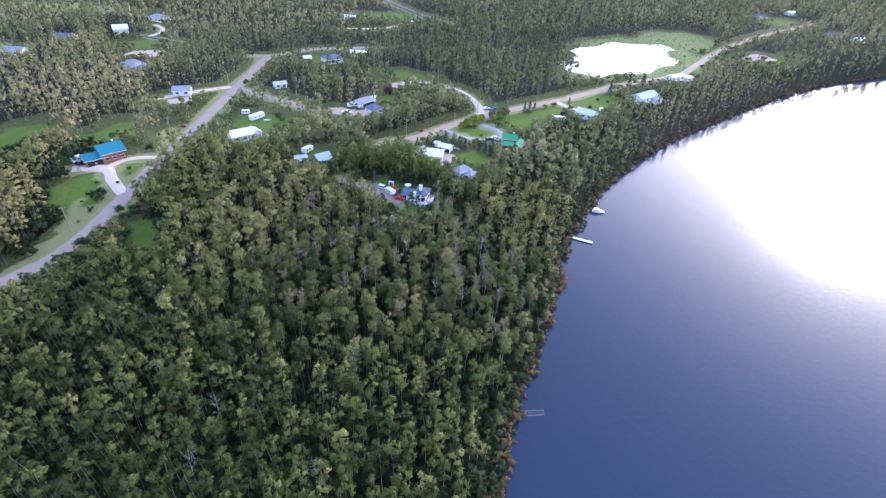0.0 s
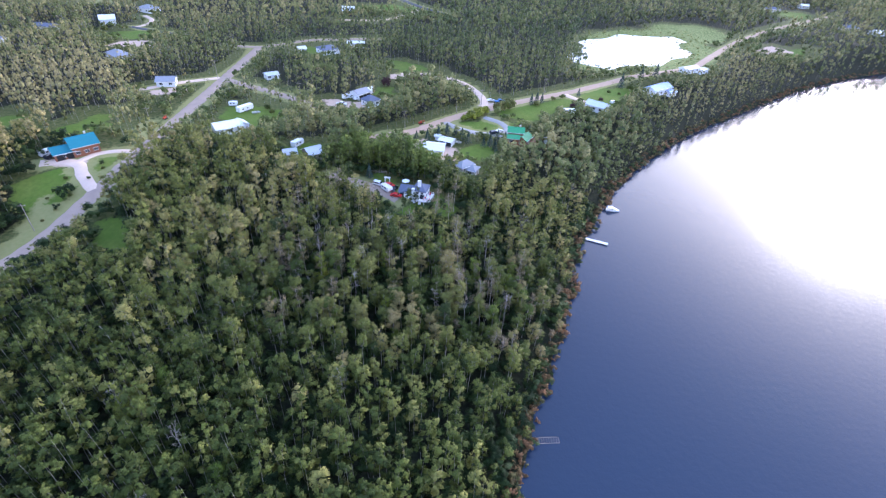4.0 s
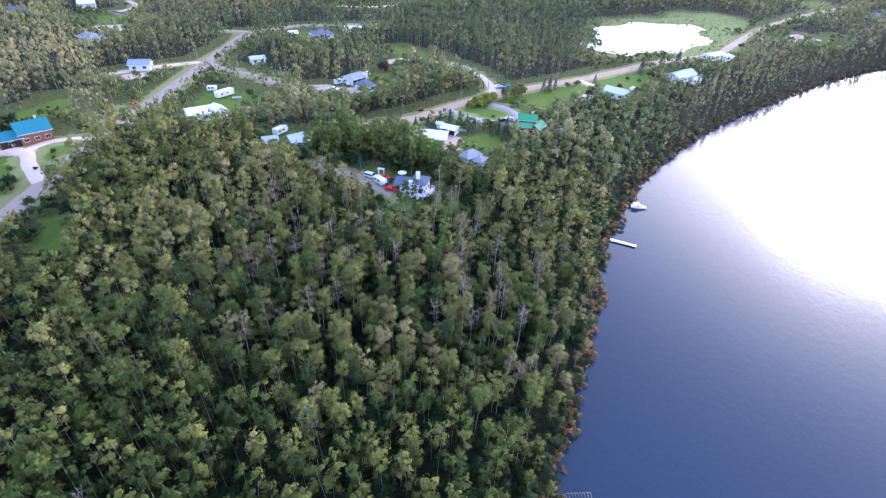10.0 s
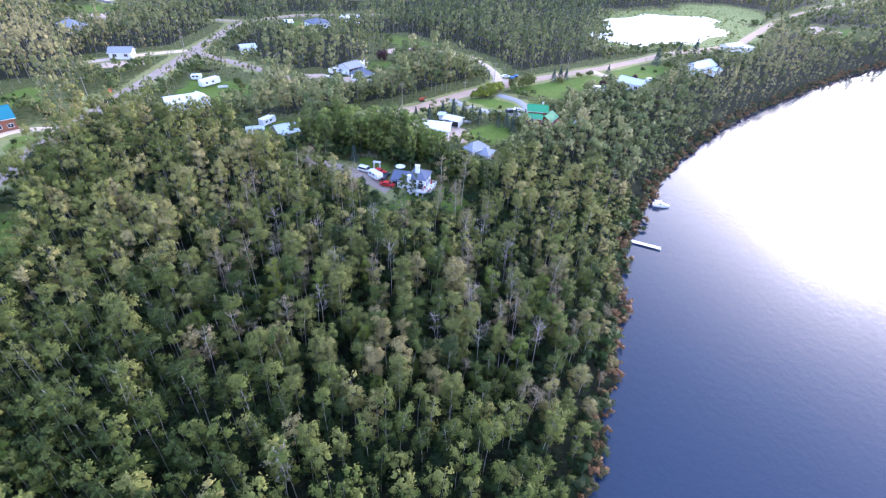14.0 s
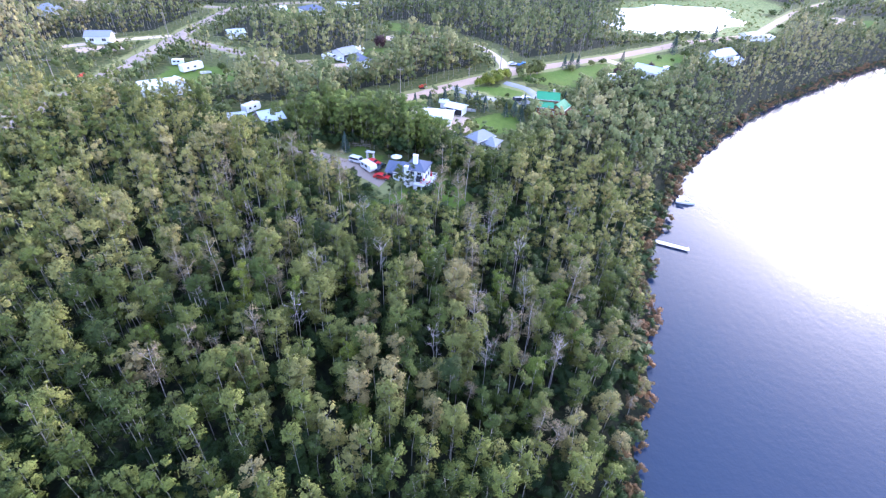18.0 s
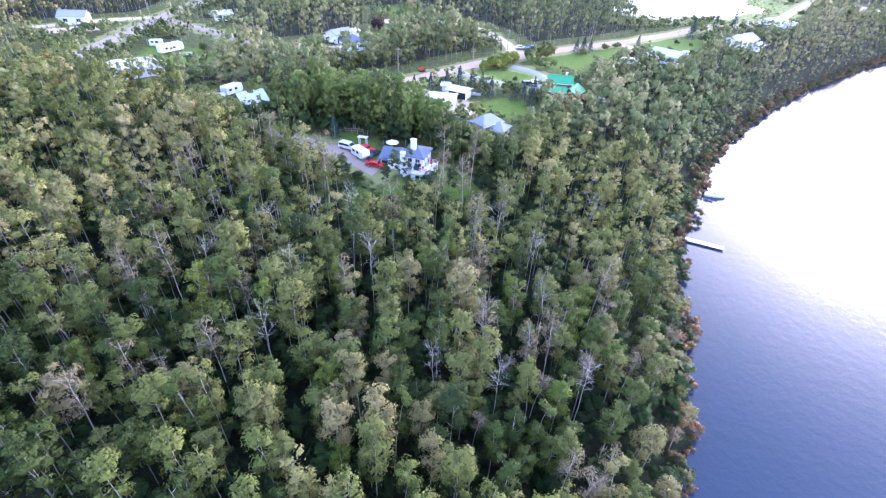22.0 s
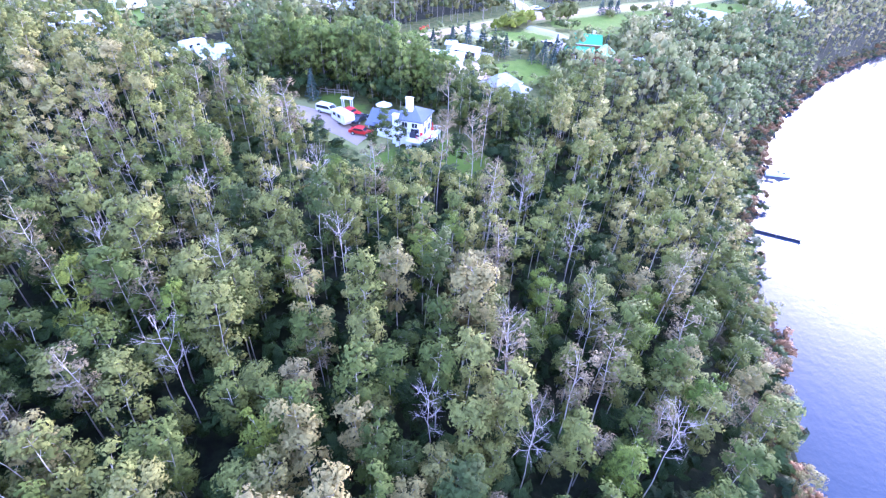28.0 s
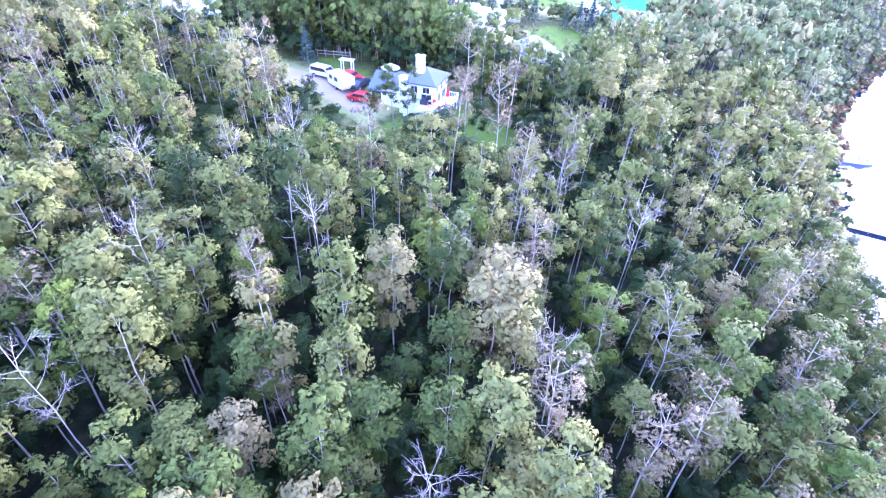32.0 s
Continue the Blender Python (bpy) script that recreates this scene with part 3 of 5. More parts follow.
    d = rng.normal(size=(leaves, 3))
    d /= np.linalg.norm(d, axis=1, keepdims=True)
    d[:, 2] = np.where(d[:, 2] < -0.35, -d[:, 2], d[:, 2])
    pos = hubs[pick] + d * size_r[pick][:, None] * rng.uniform(0.62, 1.06, (leaves, 1)) * [1, 1, tall]
    lv, lq = cards(rng, pos, d, size)
    mid_ = np.array([stem[-1, 0] * 0.4, stem[-1, 1] * 0.4, (low * 0.7 + 0.3) * h])
    soft = [np.repeat(d, 4, 0)]
    if full:
        cv, cq = lumps(rng, hubs, size_r * full, tall)
        lq = np.concatenate([lq, cq + len(lv)])
        lv = np.concatenate([lv, cv])
        soft.append(cv - np.repeat(hubs, 8, 0))
    return wood, (lv, lq, round_normals(lv, np.concatenate(soft), mid_, (0.98 - low) * h * 0.55, 1.9 * spread))


def round_normals(v, clump, centre, tall, wide):
    """Leaves are lit as the rounded mass that they make up."""
    clump = clump / (np.linalg.norm(clump, axis=1, keepdims=True) + 1e-6)
    whole = (v - centre) / [wide, wide, tall]
    whole = whole / (np.linalg.norm(whole, axis=1, keepdims=True) + 1e-6)
    nrm = 0.5 * clump + 0.95 * whole
    return nrm / (np.linalg.norm(nrm, axis=1, keepdims=True) + 1e-6)


def bush(seed, leaves, size, clumps=9):
    """A rounded shrub 2 m high and 2 m wide."""
    rng = np.random.default_rng(seed)
    a, r = np.arange(clumps) * 2.4, np.sqrt(np.arange(clumps) / clumps) * 0.7
    hubs = np.stack([np.cos(a) * r, np.sin(a) * r, 0.35 + 0.95 * np.sqrt(1 - r ** 2) * rng.uniform(0.5, 1.0, clumps)], 1)
    rad_ = rng.uniform(0.32, 0.5, clumps)
    pick = rng.integers(0, clumps, leaves)
    d = rng.normal(size=(leaves, 3))
    d /= np.linalg.norm(d, axis=1, keepdims=True)
    d[:, 2] = np.where(d[:, 2] < -0.3, -d[:, 2], d[:, 2])
    pos = hubs[pick] + d * rad_[pick][:, None] * rng.uniform(0.75, 1.15, (leaves, 1))
    lv, lq = cards(rng, pos, d, size)
    cv, cq = lumps(rng, hubs, rad_ * 0.8, 1.0)
    soft = np.concatenate([np.repeat(d, 4, 0), cv - np.repeat(hubs, 8, 0)])
    v = np.concatenate([lv, cv])
    wood = tubes_np([[0, 0, -0.05], [0, 0, 0.3]], [[0.05, 0, 0.5], [-0.3, 0.1, 0.9]], [0.06, 0.04], [0.04, 0.02], 4)
    return wood, (v, np.concatenate([lq, cq + len(lv)]), round_normals(v, soft, np.array([0, 0, 0.3]), 1.5, 1.0))


def spruce(seed, leaves, size):
    rng = np.random.default_rng(seed)
    h = 9.0
    wood = tubes_np([[0, 0, 0]], [[0, 0, h]], [0.16], [0.02], 6)
    t = rng.uniform(0.04, 1, leaves) ** 0.75
    tier = np.round(t * 13) / 13
    r = 2.1 * (1.02 - tier) * np.sqrt(rng.uniform(0.15, 1, leaves))
    a = rng.uniform(0, 2 * np.pi, leaves)
    pos = np.stack([np.cos(a) * r, np.sin(a) * r, 0.3 + tier * h - 0.25 * r + rng.normal(0, 0.08, leaves)], 1)
    out = np.stack([np.cos(a), np.sin(a), 0 * a + 0.5], 1)
    lv, lq = cards(rng, pos, out, size, 0.4, 0.3)
    return wood, (lv, lq, np.repeat(out, 4, 0) / 1.118)


# trees stand clear of ways and yards, and are low where the view over them is open
mk = masks(gx, gy)
taken = np.maximum.reduce([mk["lawn"], mk["dry"], mk["marsh"], mk["dirt"]])
taken[(shore_x(gy) - gx) < 4] = 0
seen_open = np.maximum.reduce([np.maximum.reduce([mk["lawn"], mk["marsh"], mk["dirt"]]) > 0.6, *[(line_distance(gx, gy, line) < w / 2) & ((k != "main_road") | (gy < 312) | (gy > 364)) for k, (line, w, m) in WAYS.items() if k not in ("house_drive", "side_road", "far_lane", "cross_road")]])
seen_open[(shore_x(gy) - gx) < 5] = False
for k, (line, w, m) in WAYS.items():
    taken = np.maximum(taken, (line_distance(gx, gy, line) < w / 2 + 1.5) * 1.0)
seen_roof = np.maximum.reduce([np.hypot(gx - b[0], gy - b[1]) < b[2] * 0.75 for b in FOOTPRINTS])
for b in FOOTPRINTS:
    taken = np.maximum(taken, (np.hypot(gx - b[0], gy - b[1]) < b[2]) * 1.0)


def grid_at(a, px, py):
    i = np.clip(((px - GX0) / CELL).round().astype(int), 0, a.shape[0] - 1)
    j = np.clip(((py - GY0) / CELL).round().astype(int), 0, a.shape[1] - 1)
    return a[i, j]


land = ground_z(gx, gy)


def edge_height(px, py):
    """How tall a tree may stand: woods step down towards the open ground north of them."""
    cap = np.full(px.shape, 30.0)
    own = grid_at(land, px, py)
    dirx, diry = px - 13.5, py - 150.0
    r = np.hypot(dirx, diry)
    for s in np.arange(0, 40, 2.0):
        qx, qy = px + dirx / r * s, py + diry / r * s
        there = grid_at(land, qx, qy)
        rise = there - own + s * (112.0 - there) / (r + s)
        cap = np.where(grid_at(seen_open, qx, qy), np.minimum(cap, 1.5 + rise), cap)
        cap = np.where(grid_at(seen_roof, qx, qy), np.minimum(cap, 3.2 + rise), cap)
    return cap


def scatter(rng, x0, x1, y0, y1, cell):
    nx, ny = int((x1 - x0) / cell), int((y1 - y0) / cell)
    i, j = np.meshgrid(np.arange(nx), np.arange(ny), indexing="ij")
    px = x0 + (i + rng.uniform(0.02, 0.98, i.shape)) * cell
    py = y0 + (j + rng.uniform(0.02, 0.98, i.shape)) * cell
    px, py = px.ravel(), py.ravel()
    left = -97 - (py - 197) * 0.77
    right = np.minimum(shore_x(py) - 2.8, 62 + (py - 180) * 0.80)
    ok = (px > left) & (px < right) & (py > 188) & (py < 792 + 0.41 * px)
    return px[ok], py[ok]


def soft_noise(px, py, s, seed):
    r = np.random.default_rng(seed)
    out = 0
    for _ in range(6):
        a, k, ph = r.uniform(0, 2 * np.pi), r.uniform(0.6, 1.6) / s, r.uniform(0, 7)
        out = out + np.sin((px * np.cos(a) + py * np.sin(a)) * k + ph)
    return out / 3.5


def plant(rng, px, py):
    """Height and tint of each tree, and which places stay empty."""
    cap = edge_height(px, py)
    d = shore_x(py) - px
    h = 14.2 + 1.8 * soft_noise(px, py, 26, 3) + rng.normal(0, 2.4, px.shape)
    h = np.minimum(h, np.interp(d, [0, 3, 9, 16], [2.5, 5.5, 11, 22]) * rng.uniform(0.8, 1.1, px.shape))
    h = np.minimum(h, cap * rng.uniform(0.8, 1.0, px.shape))
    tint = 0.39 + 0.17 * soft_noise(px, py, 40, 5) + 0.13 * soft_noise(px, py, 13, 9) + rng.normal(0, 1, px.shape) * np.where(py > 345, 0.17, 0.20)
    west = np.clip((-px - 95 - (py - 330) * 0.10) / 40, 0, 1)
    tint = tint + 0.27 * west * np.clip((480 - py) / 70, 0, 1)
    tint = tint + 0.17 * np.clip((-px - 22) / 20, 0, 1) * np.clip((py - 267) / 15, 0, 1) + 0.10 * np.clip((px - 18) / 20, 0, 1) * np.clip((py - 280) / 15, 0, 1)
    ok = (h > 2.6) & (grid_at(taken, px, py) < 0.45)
    # tint rises to the far right: haze put into the leaf colour
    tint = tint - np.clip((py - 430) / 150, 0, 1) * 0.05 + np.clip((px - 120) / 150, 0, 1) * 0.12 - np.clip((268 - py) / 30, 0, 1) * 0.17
    return px[ok], py[ok], h[ok], np.clip(tint, 0, 1)[ok]


def forest(name, px, py, h, tint, protos, rng, label, leafm=None, broad=18.0):
    """Many trees as one mesh of leaves with one mesh of trunks under it."""
    out = {0: ([], [], [], []), 1: ([], [], [], [])}
    base = [0, 0]
    which = rng.integers(0, len(protos), len(px))
    for k, (wood, lv) in enumerate(protos):
        sel = np.nonzero(which == k)[0]
        if not len(sel):
            continue
        a = rng.uniform(0, 2 * np.pi, len(sel))
        s = h[sel] / 18.0
        wide = (np.clip(h[sel] / broad, 0.3, None) ** 0.6 if leafm in (None, M_HAZED_OLIVE, M_BELT) else s) * rng.uniform(0.85, 1.15, len(sel))
        ca, sa = np.cos(a)[:, None], np.sin(a)[:, None]
        gz = ground_z(px[sel], py[sel])[:, None] - 0.1
        for kind, (pv, pq) in enumerate((wood[:2], lv[:2])):
            x = (pv[None, :, 0] * ca - pv[None, :, 1] * sa) * wide[:, None] + px[sel][:, None]
            y = (pv[None, :, 0] * sa + pv[None, :, 1] * ca) * wide[:, None] + py[sel][:, None]
            z = pv[None, :, 2] * s[:, None] + gz
            out[kind][0].append(np.stack([x, y, z], -1).reshape(-1, 3))
            out[kind][1].append((pq[None] + (np.arange(len(sel)) * len(pv))[:, None, None]).reshape(-1, 4) + base[kind])
            base[kind] += len(sel) * len(pv)
            if kind:
                nv = lv[2]
                out[1][2].append(np.stack([nv[None, :, 0] * ca - nv[None, :, 1] * sa, nv[None, :, 0] * sa + nv[None, :, 1] * ca, nv[None, :, 2] + 0 * ca], -1).reshape(-1, 3))
                out[1][3].append(np.repeat(tint[sel], len(pv)))
    leaves_ = new(name, from_arrays(name, np.concatenate(out[1][0]), np.concatenate(out[1][1]), [leafm or M_LEAF_FAR], tint=np.concatenate(out[1][3]), smooth=True, normals=np.concatenate(out[1][2])))
    trunks = new("trunk", from_arrays("trunk", np.concatenate(out[0][0]), np.concatenate(out[0][1]), [M_BARK], smooth=True))
    trunks.parent = leaves_
    tagged(trunks, "slim pale trunks", kind="stuff")
    return tagged(leaves_, label, "forest", kind="stuff")


rng = np.random.default_rng(11)
fx, fy = scatter(rng, -260, 110, 186, 345, 3.7)
fx, fy, fh, ft = plant(rng, fx, fy)
near = (fy > 249) & (fy < 287) & (fx > -40) & (fx < 57)
halo = ~near & (fy > 238) & (fy < 318) & (fx > -66) & (fx < 72)
far_x, far_y = scatter(rng, -440, 720, 345, 560, 4.5)
wide_x, wide_y = scatter(rng, -440, 720, 560, 1080, 7.0)
far_x, far_y = np.concatenate([far_x, wide_x]), np.concatenate([far_y, wide_y])
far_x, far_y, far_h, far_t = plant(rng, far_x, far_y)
deep = far_y > 560
MID = [aspen(100 + i, 84, 0.36, 3, 7, 1.0, low=0.36, full=0.66) for i in range(9)]
FINE = [aspen(150 + i, 190, 0.235, 3, 10, 0.96, low=0.36 + 0.05 * (i % 3), full=0.6) for i in range(9)]
HALO = [aspen(130 + i, 400, 0.21, 4, 12, 0.96, low=0.34 + 0.05 * (i % 3), full=0.58, clump=0.9) for i in range(9)]
FULL = [aspen(170 + i, 180, 0.28, 3, 12, 1.05, low=0.16, full=0.66, tall=1.2) for i in range(6)]
FAR = [aspen(200 + i, 50, 0.34, 3, 6, 0.80, low=0.14, tall=1.4, full=0.7) for i in range(8)]
DEEP = [aspen(300 + i, 26, 0.62, 3, 4, 1.2, low=0.14, tall=1.5, full=0.8) for i in range(6)]
fine = ~near & ~halo & (fy > 225) & (fx > -95)
mid = ~near & ~halo & ~fine
rim = np.maximum.reduce([grid_at(taken, fx + dx, fy + dy) for dx in (-6, 0, 6) for dy in (-7, 0, 7)]) > 0.5
edge_trees = fine & rim & (fy > 300)
fine = fine & ~edge_trees
forest("aspen_forest", fx[fine], fy[fine], fh[fine], ft[fine], FINE, rng, "dense grey-green aspen wood with pale trunks")
forest("aspen_forest", fx[halo], fy[halo], fh[halo], ft[halo], HALO, rng, "feathery grey-green aspens round the middle of the wood")
forest("aspen_edge", fx[edge_trees], fy[edge_trees], fh[edge_trees], ft[edge_trees] * 0.6, FULL, rng, "leafy young aspens along the edge of the yards")
forest("aspen_forest", fx[mid], fy[mid], fh[mid], ft[mid], MID, rng, "outer aspen wood of mixed olive greens")
rng2 = np.random.default_rng(5)
bx, by = rng2.uniform(-30, 9, 190), rng2.uniform(335.5, 352, 190)
ok = (grid_at(taken, bx, by) < 0.5)
bx, by = bx[ok], by[ok]
forest("aspen_belt", bx, by, np.minimum(edge_height(bx, by) + 2.2, rng2.uniform(8, 13.5, bx.shape)), rng2.uniform(0.1, 0.8, bx.shape), FULL, rng2, "dense fresh green belt of young aspens behind the house", M_BELT)
close = ~deep & (far_y < 425) & (far_x > -62)
forest("lakeside_forest", far_x[close], far_y[close], far_h[close], far_t[close], FULL, rng, "leafy grey-green woodland between the yards and the lake", M_HAZED_OLIVE)
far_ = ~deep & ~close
forest("distant_forest", far_x[far_], far_y[far_], far_h[far_], far_t[far_], FAR, rng, "mixed aspen woodland between the houses and roads", M_HAZED_OLIVE)
forest("distant_forest", far_x[deep], far_y[deep], far_h[deep], far_t[deep], DEEP, rng, "far woodland reaching to the edge of view", M_HAZED_OLIVE)
# brushwood: reddish reeds and willow along the water, green thicket at the wood's edges
sy = np.repeat(np.arange(190, 640, 1.1), 2)
sy = sy + rng.uniform(-0.6, 0.6, sy.shape)
sx = shore_x(sy) - rng.uniform(-0.4, 5.0, sy.shape)
BUSH = [(w, (c[0] * 9, c[1], c[2])) for w, c in (bush(600 + i, 26, 0.24, 4) for i in range(5))]
forest("shore_brush", sx, sy, rng.uniform(1.2, 3.4, sx.shape), np.clip(rng.normal(0.72, 0.25, sx.shape), 0, 1), BUSH, rng, "reddish brush and willow scrub along the waterline", M_HEDGE, 18.0)
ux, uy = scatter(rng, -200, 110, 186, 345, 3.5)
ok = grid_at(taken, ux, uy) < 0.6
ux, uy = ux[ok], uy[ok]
forest("undergrowth", ux, uy, rng.uniform(2.5, 7.5, ux.shape), np.clip(rng.normal(0.2, 0.2, ux.shape), 0, 1), BUSH, rng, "green undergrowth between the aspen trunks, darkened in colour for the shade", M_UNDER, 18.0)
ux, uy = scatter(rng, -440, 720, 330, 680, 5.2)
edge_ = edge_height(ux, uy)
ok = (grid_at(taken, ux, uy) < 0.5) & (edge_ < 14)
ux, uy = ux[ok], uy[ok]
forest("edge_thicket", ux, uy, rng.uniform(2.4, 6.5, ux.shape), np.clip(rng.normal(0.35, 0.2, ux.shape), 0, 1), BUSH, rng, "low green thicket along wood edges and verges", M_THICKET, 18.0)


ra, rr_ = rng.uniform(0, 2 * np.pi, 420), rng.uniform(0.86, 1.5, 420)
cr, sr = math.cos(radians(POND[4])), math.sin(radians(POND[4]))
px_, py_ = np.cos(ra) * rr_ * POND[2], np.sin(ra) * rr_ * POND[3]
rx_, ry_ = POND[0] + px_ * cr - py_ * sr, POND[1] + px_ * sr + py_ * cr
forest("reeds", rx_, ry_, rng.uniform(1.0, 2.6, 420), np.clip(rng.normal(0.5, 0.25, 420), 0, 1), BUSH, rng, "yellow-green reeds and sedge round the marsh pond", M_REED, 18.0)


def kit(protos, leafm, bark):
    return [(from_arrays("trunk", w[0], w[1], [bark], smooth=True), from_arrays("crown", c[0], c[1], [leafm], smooth=True, normals=c[2]) if c else None) for w, c in protos]


WOODS = [aspen(400 + i, 1350, 0.185, 6, 15, 0.90 + 0.07 * (i % 4), low=0.32 + 0.06 * (i % 3), full=(0.5, 0.56, 0.62)[i % 3], clump=0.85) for i in range(12)]
GREEN_KIT = kit(WOODS, M_LEAF, M_BARK)
PALE_KIT = kit([aspen(450 + i, 850, 0.15, 6, 15, 0.86, low=0.5, full=0.3, clump=0.8) for i in range(5)], M_PALE, M_DEAD)
LIME_KIT = kit([aspen(470 + i, 1200, 0.20, 6, 14, 1.0, low=0.3, full=0.62, clump=0.9) for i in range(3)], M_LIME, M_BARK)
DEAD_KIT = kit([aspen(490 + i, 0, 0.2, 6, 14, 0.86, True, low=0.5) for i in range(5)], M_LEAF, M_DEAD)
BUSHES = [bush(700 + i, 260, 0.16, 12) for i in range(4)]
SPRUCE_KIT = kit([spruce(520 + i, 700, 0.28) for i in range(3)], M_SPRUCE, M_WOOD)
PURPLE_KIT = kit(BUSHES[2:], M_PURPLE, M_WOOD)
ROUND_KIT = kit(BUSHES, M_LEAF, M_WOOD)
LIMEROUND_KIT = kit(BUSHES[:2], M_HEDGELIME, M_WOOD)



def tree(name, meshes, x, y, h, turn, label, group, h0=18.0, wide=1.0):
    e = new(name)
    s = h / h0
    k = (max(s, 0.35) ** 0.6 if h0 > 9 else s) * wide
    e.matrix_basis = Matrix.Translation((x, y, float(ground_z(x, y)) - 0.1 - (0.1 * h if h0 < 3 else 0))) @ Matrix.Rotation(turn, 4, "Z") @ Matrix.Diagonal((k, k, s, 1))
    tagged(e, label, "tree", group)
    for key, me in zip(("trunk", "crown"), meshes):
        if me:
            o = new(key, me)
            o.parent = e
    return e


LAWN_TREES = [(-0.1, 313.8, 10), (1.5, 315.5, 9), (11.5, 312.9, 9), (-2.8, 311.2, 8)]
DEAD_AT = [(-27.8, 289.2), (-17.9, 307.3), (-10, 274.8), (19.4, 273), (27, 287.5), (16.8, 291.5), (11.1, 281.9), (0.8, 279.7), (-11, 265.2), (20.6, 261.7), (31.8, 262), (21.2, 295.3), (40.8, 306.8), (28.1, 276.3), (14.8, 277.1), (-24.1, 276.8), (12, 263.8), (-5, 291.3), (-10.1, 288.9), (-16.9, 286.5), (-38, 200.7), (-10.7, 200.2), (-8, 231.2), (-37.2, 214.4), (-55.6, 224.2)]
PALE_AT = [(9.9, 313), (15.9, 318.3), (24.8, 267.6), (18.1, 282.6), (18.7, 268.5), (28.2, 269), (-28.4, 309), (-25.9, 311.8), (-36.1, 299.5), (-36, 293.9), (21.8, 302.4), (16.6, 295.8), (37, 281.4), (61.5, 329.3), (-12.5, 303.9), (-25.4, 295.5), (14.4, 304), (9.1, 303.5), (1.8, 293.7), (-16.8, 262.2), (-37.6, 288.6)]
LIME_AT = [(-3.8, 278.8), (23.6, 277.9), (28.5, 260.5), (37.2, 268.6), (-3.8, 295.7), (34.9, 314.9), (-1.8, 260.7), (12.4, 287.3), (-48.9, 231), (-54.4, 223.2), (-30, 200.9), (-28.4, 210.2)]
placed = np.array(DEAD_AT + PALE_AT + LIME_AT, float)
for (x, y), kits, lab, grp, hh in [(p_, DEAD_KIT, "leafless dead aspen with bleached white limbs", "dead trees of the wood", 16.0) for p_ in DEAD_AT] + [(p_, PALE_KIT, "thinning aspen with pale straw-coloured leaves", "fading aspens of the wood", 17.5) for p_ in PALE_AT] + [(p_, LIME_KIT, "full aspen with bright yellow-green leaves", "yellow-green trees of the wood", 13.5) for p_ in LIME_AT]:
    nm = "dead_tree" if kits is DEAD_KIT else "aspen_tree"
    tree(nm, kits[int(rng.integers(0, len(kits)))], x, y, hh * float(rng.uniform(0.92, 1.08)), float(rng.uniform(0, 6.28)), lab, grp)
for x, y, h in zip(fx[near], fy[near], fh[near]):
    if np.hypot(placed[:, 0] - x, placed[:, 1] - y).min() < 1.8:
        continue
    u = rng.uniform()
    kits, lab, grp = (PALE_KIT, "thinning aspen with pale straw-coloured leaves", "fading aspens of the wood") if u < (0.27 if x < -22 else 0.15 if x > 18 else 0.06) else (DEAD_KIT, "leafless dead aspen with bleached white limbs", "dead trees of the wood") if u < (0.30 if x < -22 else 0.165 if x > 18 else 0.07) else (LIME_KIT, "full aspen with bright yellow-green leaves", "yellow-green trees of the wood") if u < (0.34 if x < -22 else 0.21 if x > 18 else 0.11) else (GREEN_KIT, "tall slim aspen with grey-green leaves and pale trunk", "aspens of the lakeside wood")
    tree("dead_tree" if kits is DEAD_KIT else "aspen_tree", kits[int(rng.integers(0, len(kits)))], float(x), float(y), float(h), float(rng.uniform(0, 6.28)), lab, grp)

for x, y, h in LAWN_TREES:
    tree("aspen_tree", GREEN_KIT[int(rng.integers(0, 12))], x, y, h, x * 1.7, "slender aspen with pale trunk at the lawn's edge", "aspens by the lawn")
# garden trees
for x, y, h in [(-18.2, 332, 6), (12.9, 347.6, 5), (7, 374, 6), (10.9, 375.9, 7), (14.9, 374.7, 7), (18, 373.5, 6.5), (21, 372, 6), (-2.8, 369.4, 5), (2.1, 371.2, 5.5), (116.6, 471, 9), (35.1, 379.5, 6), (38.4, 377.2, 7), (31.2, 372.3, 6), (33.4, 369.5, 6), (28.1, 370.5, 5), (51.6, 392.3, 5), (55.8, 427.6, 6), (59, 429.4, 6.5), (62.1, 431.2, 5.5), (85.5, 446.6, 5), (145.6, 495.3, 10), (134.1, 488.9, 8)]:
    tree("spruce_tree", SPRUCE_KIT[int(rng.integers(0, 3))], x, y, h, float(rng.uniform(0, 6.28)), "dark blue-green spruce of dense conical shape", "garden spruces", 9.0, 1.5)
for i, c_ in enumerate(WAYS["loop_road"][0]):
    if i % 2 == 0 and 3 < i < len(WAYS["loop_road"][0]) - 4:
        tree("spruce_tree", SPRUCE_KIT[i % 3], c_.x - 4.0 * (1 if c_.y < 470 else 0.4), c_.y - (0 if c_.y < 470 else 4.0), 2.8, i * 1.3, "young dark spruce in a row beside the lane", "young spruces by the lane", 9.0)
for x, y, h in [(78.8, 427.1, 5), (84.5, 422.6, 6), (-26.3, 437.9, 8), (-11.2, 451.5, 8), (-14, 444.4, 7), (-7.7, 447.3, 8), (98.1, 443.1, 4)]:
    tree("purple_tree", PURPLE_KIT[int(rng.integers(0, 2))], x, y, h, float(rng.uniform(0, 6.28)), "dark purple-leaved garden tree", "purple-leaved trees", 2.0, 0.75)
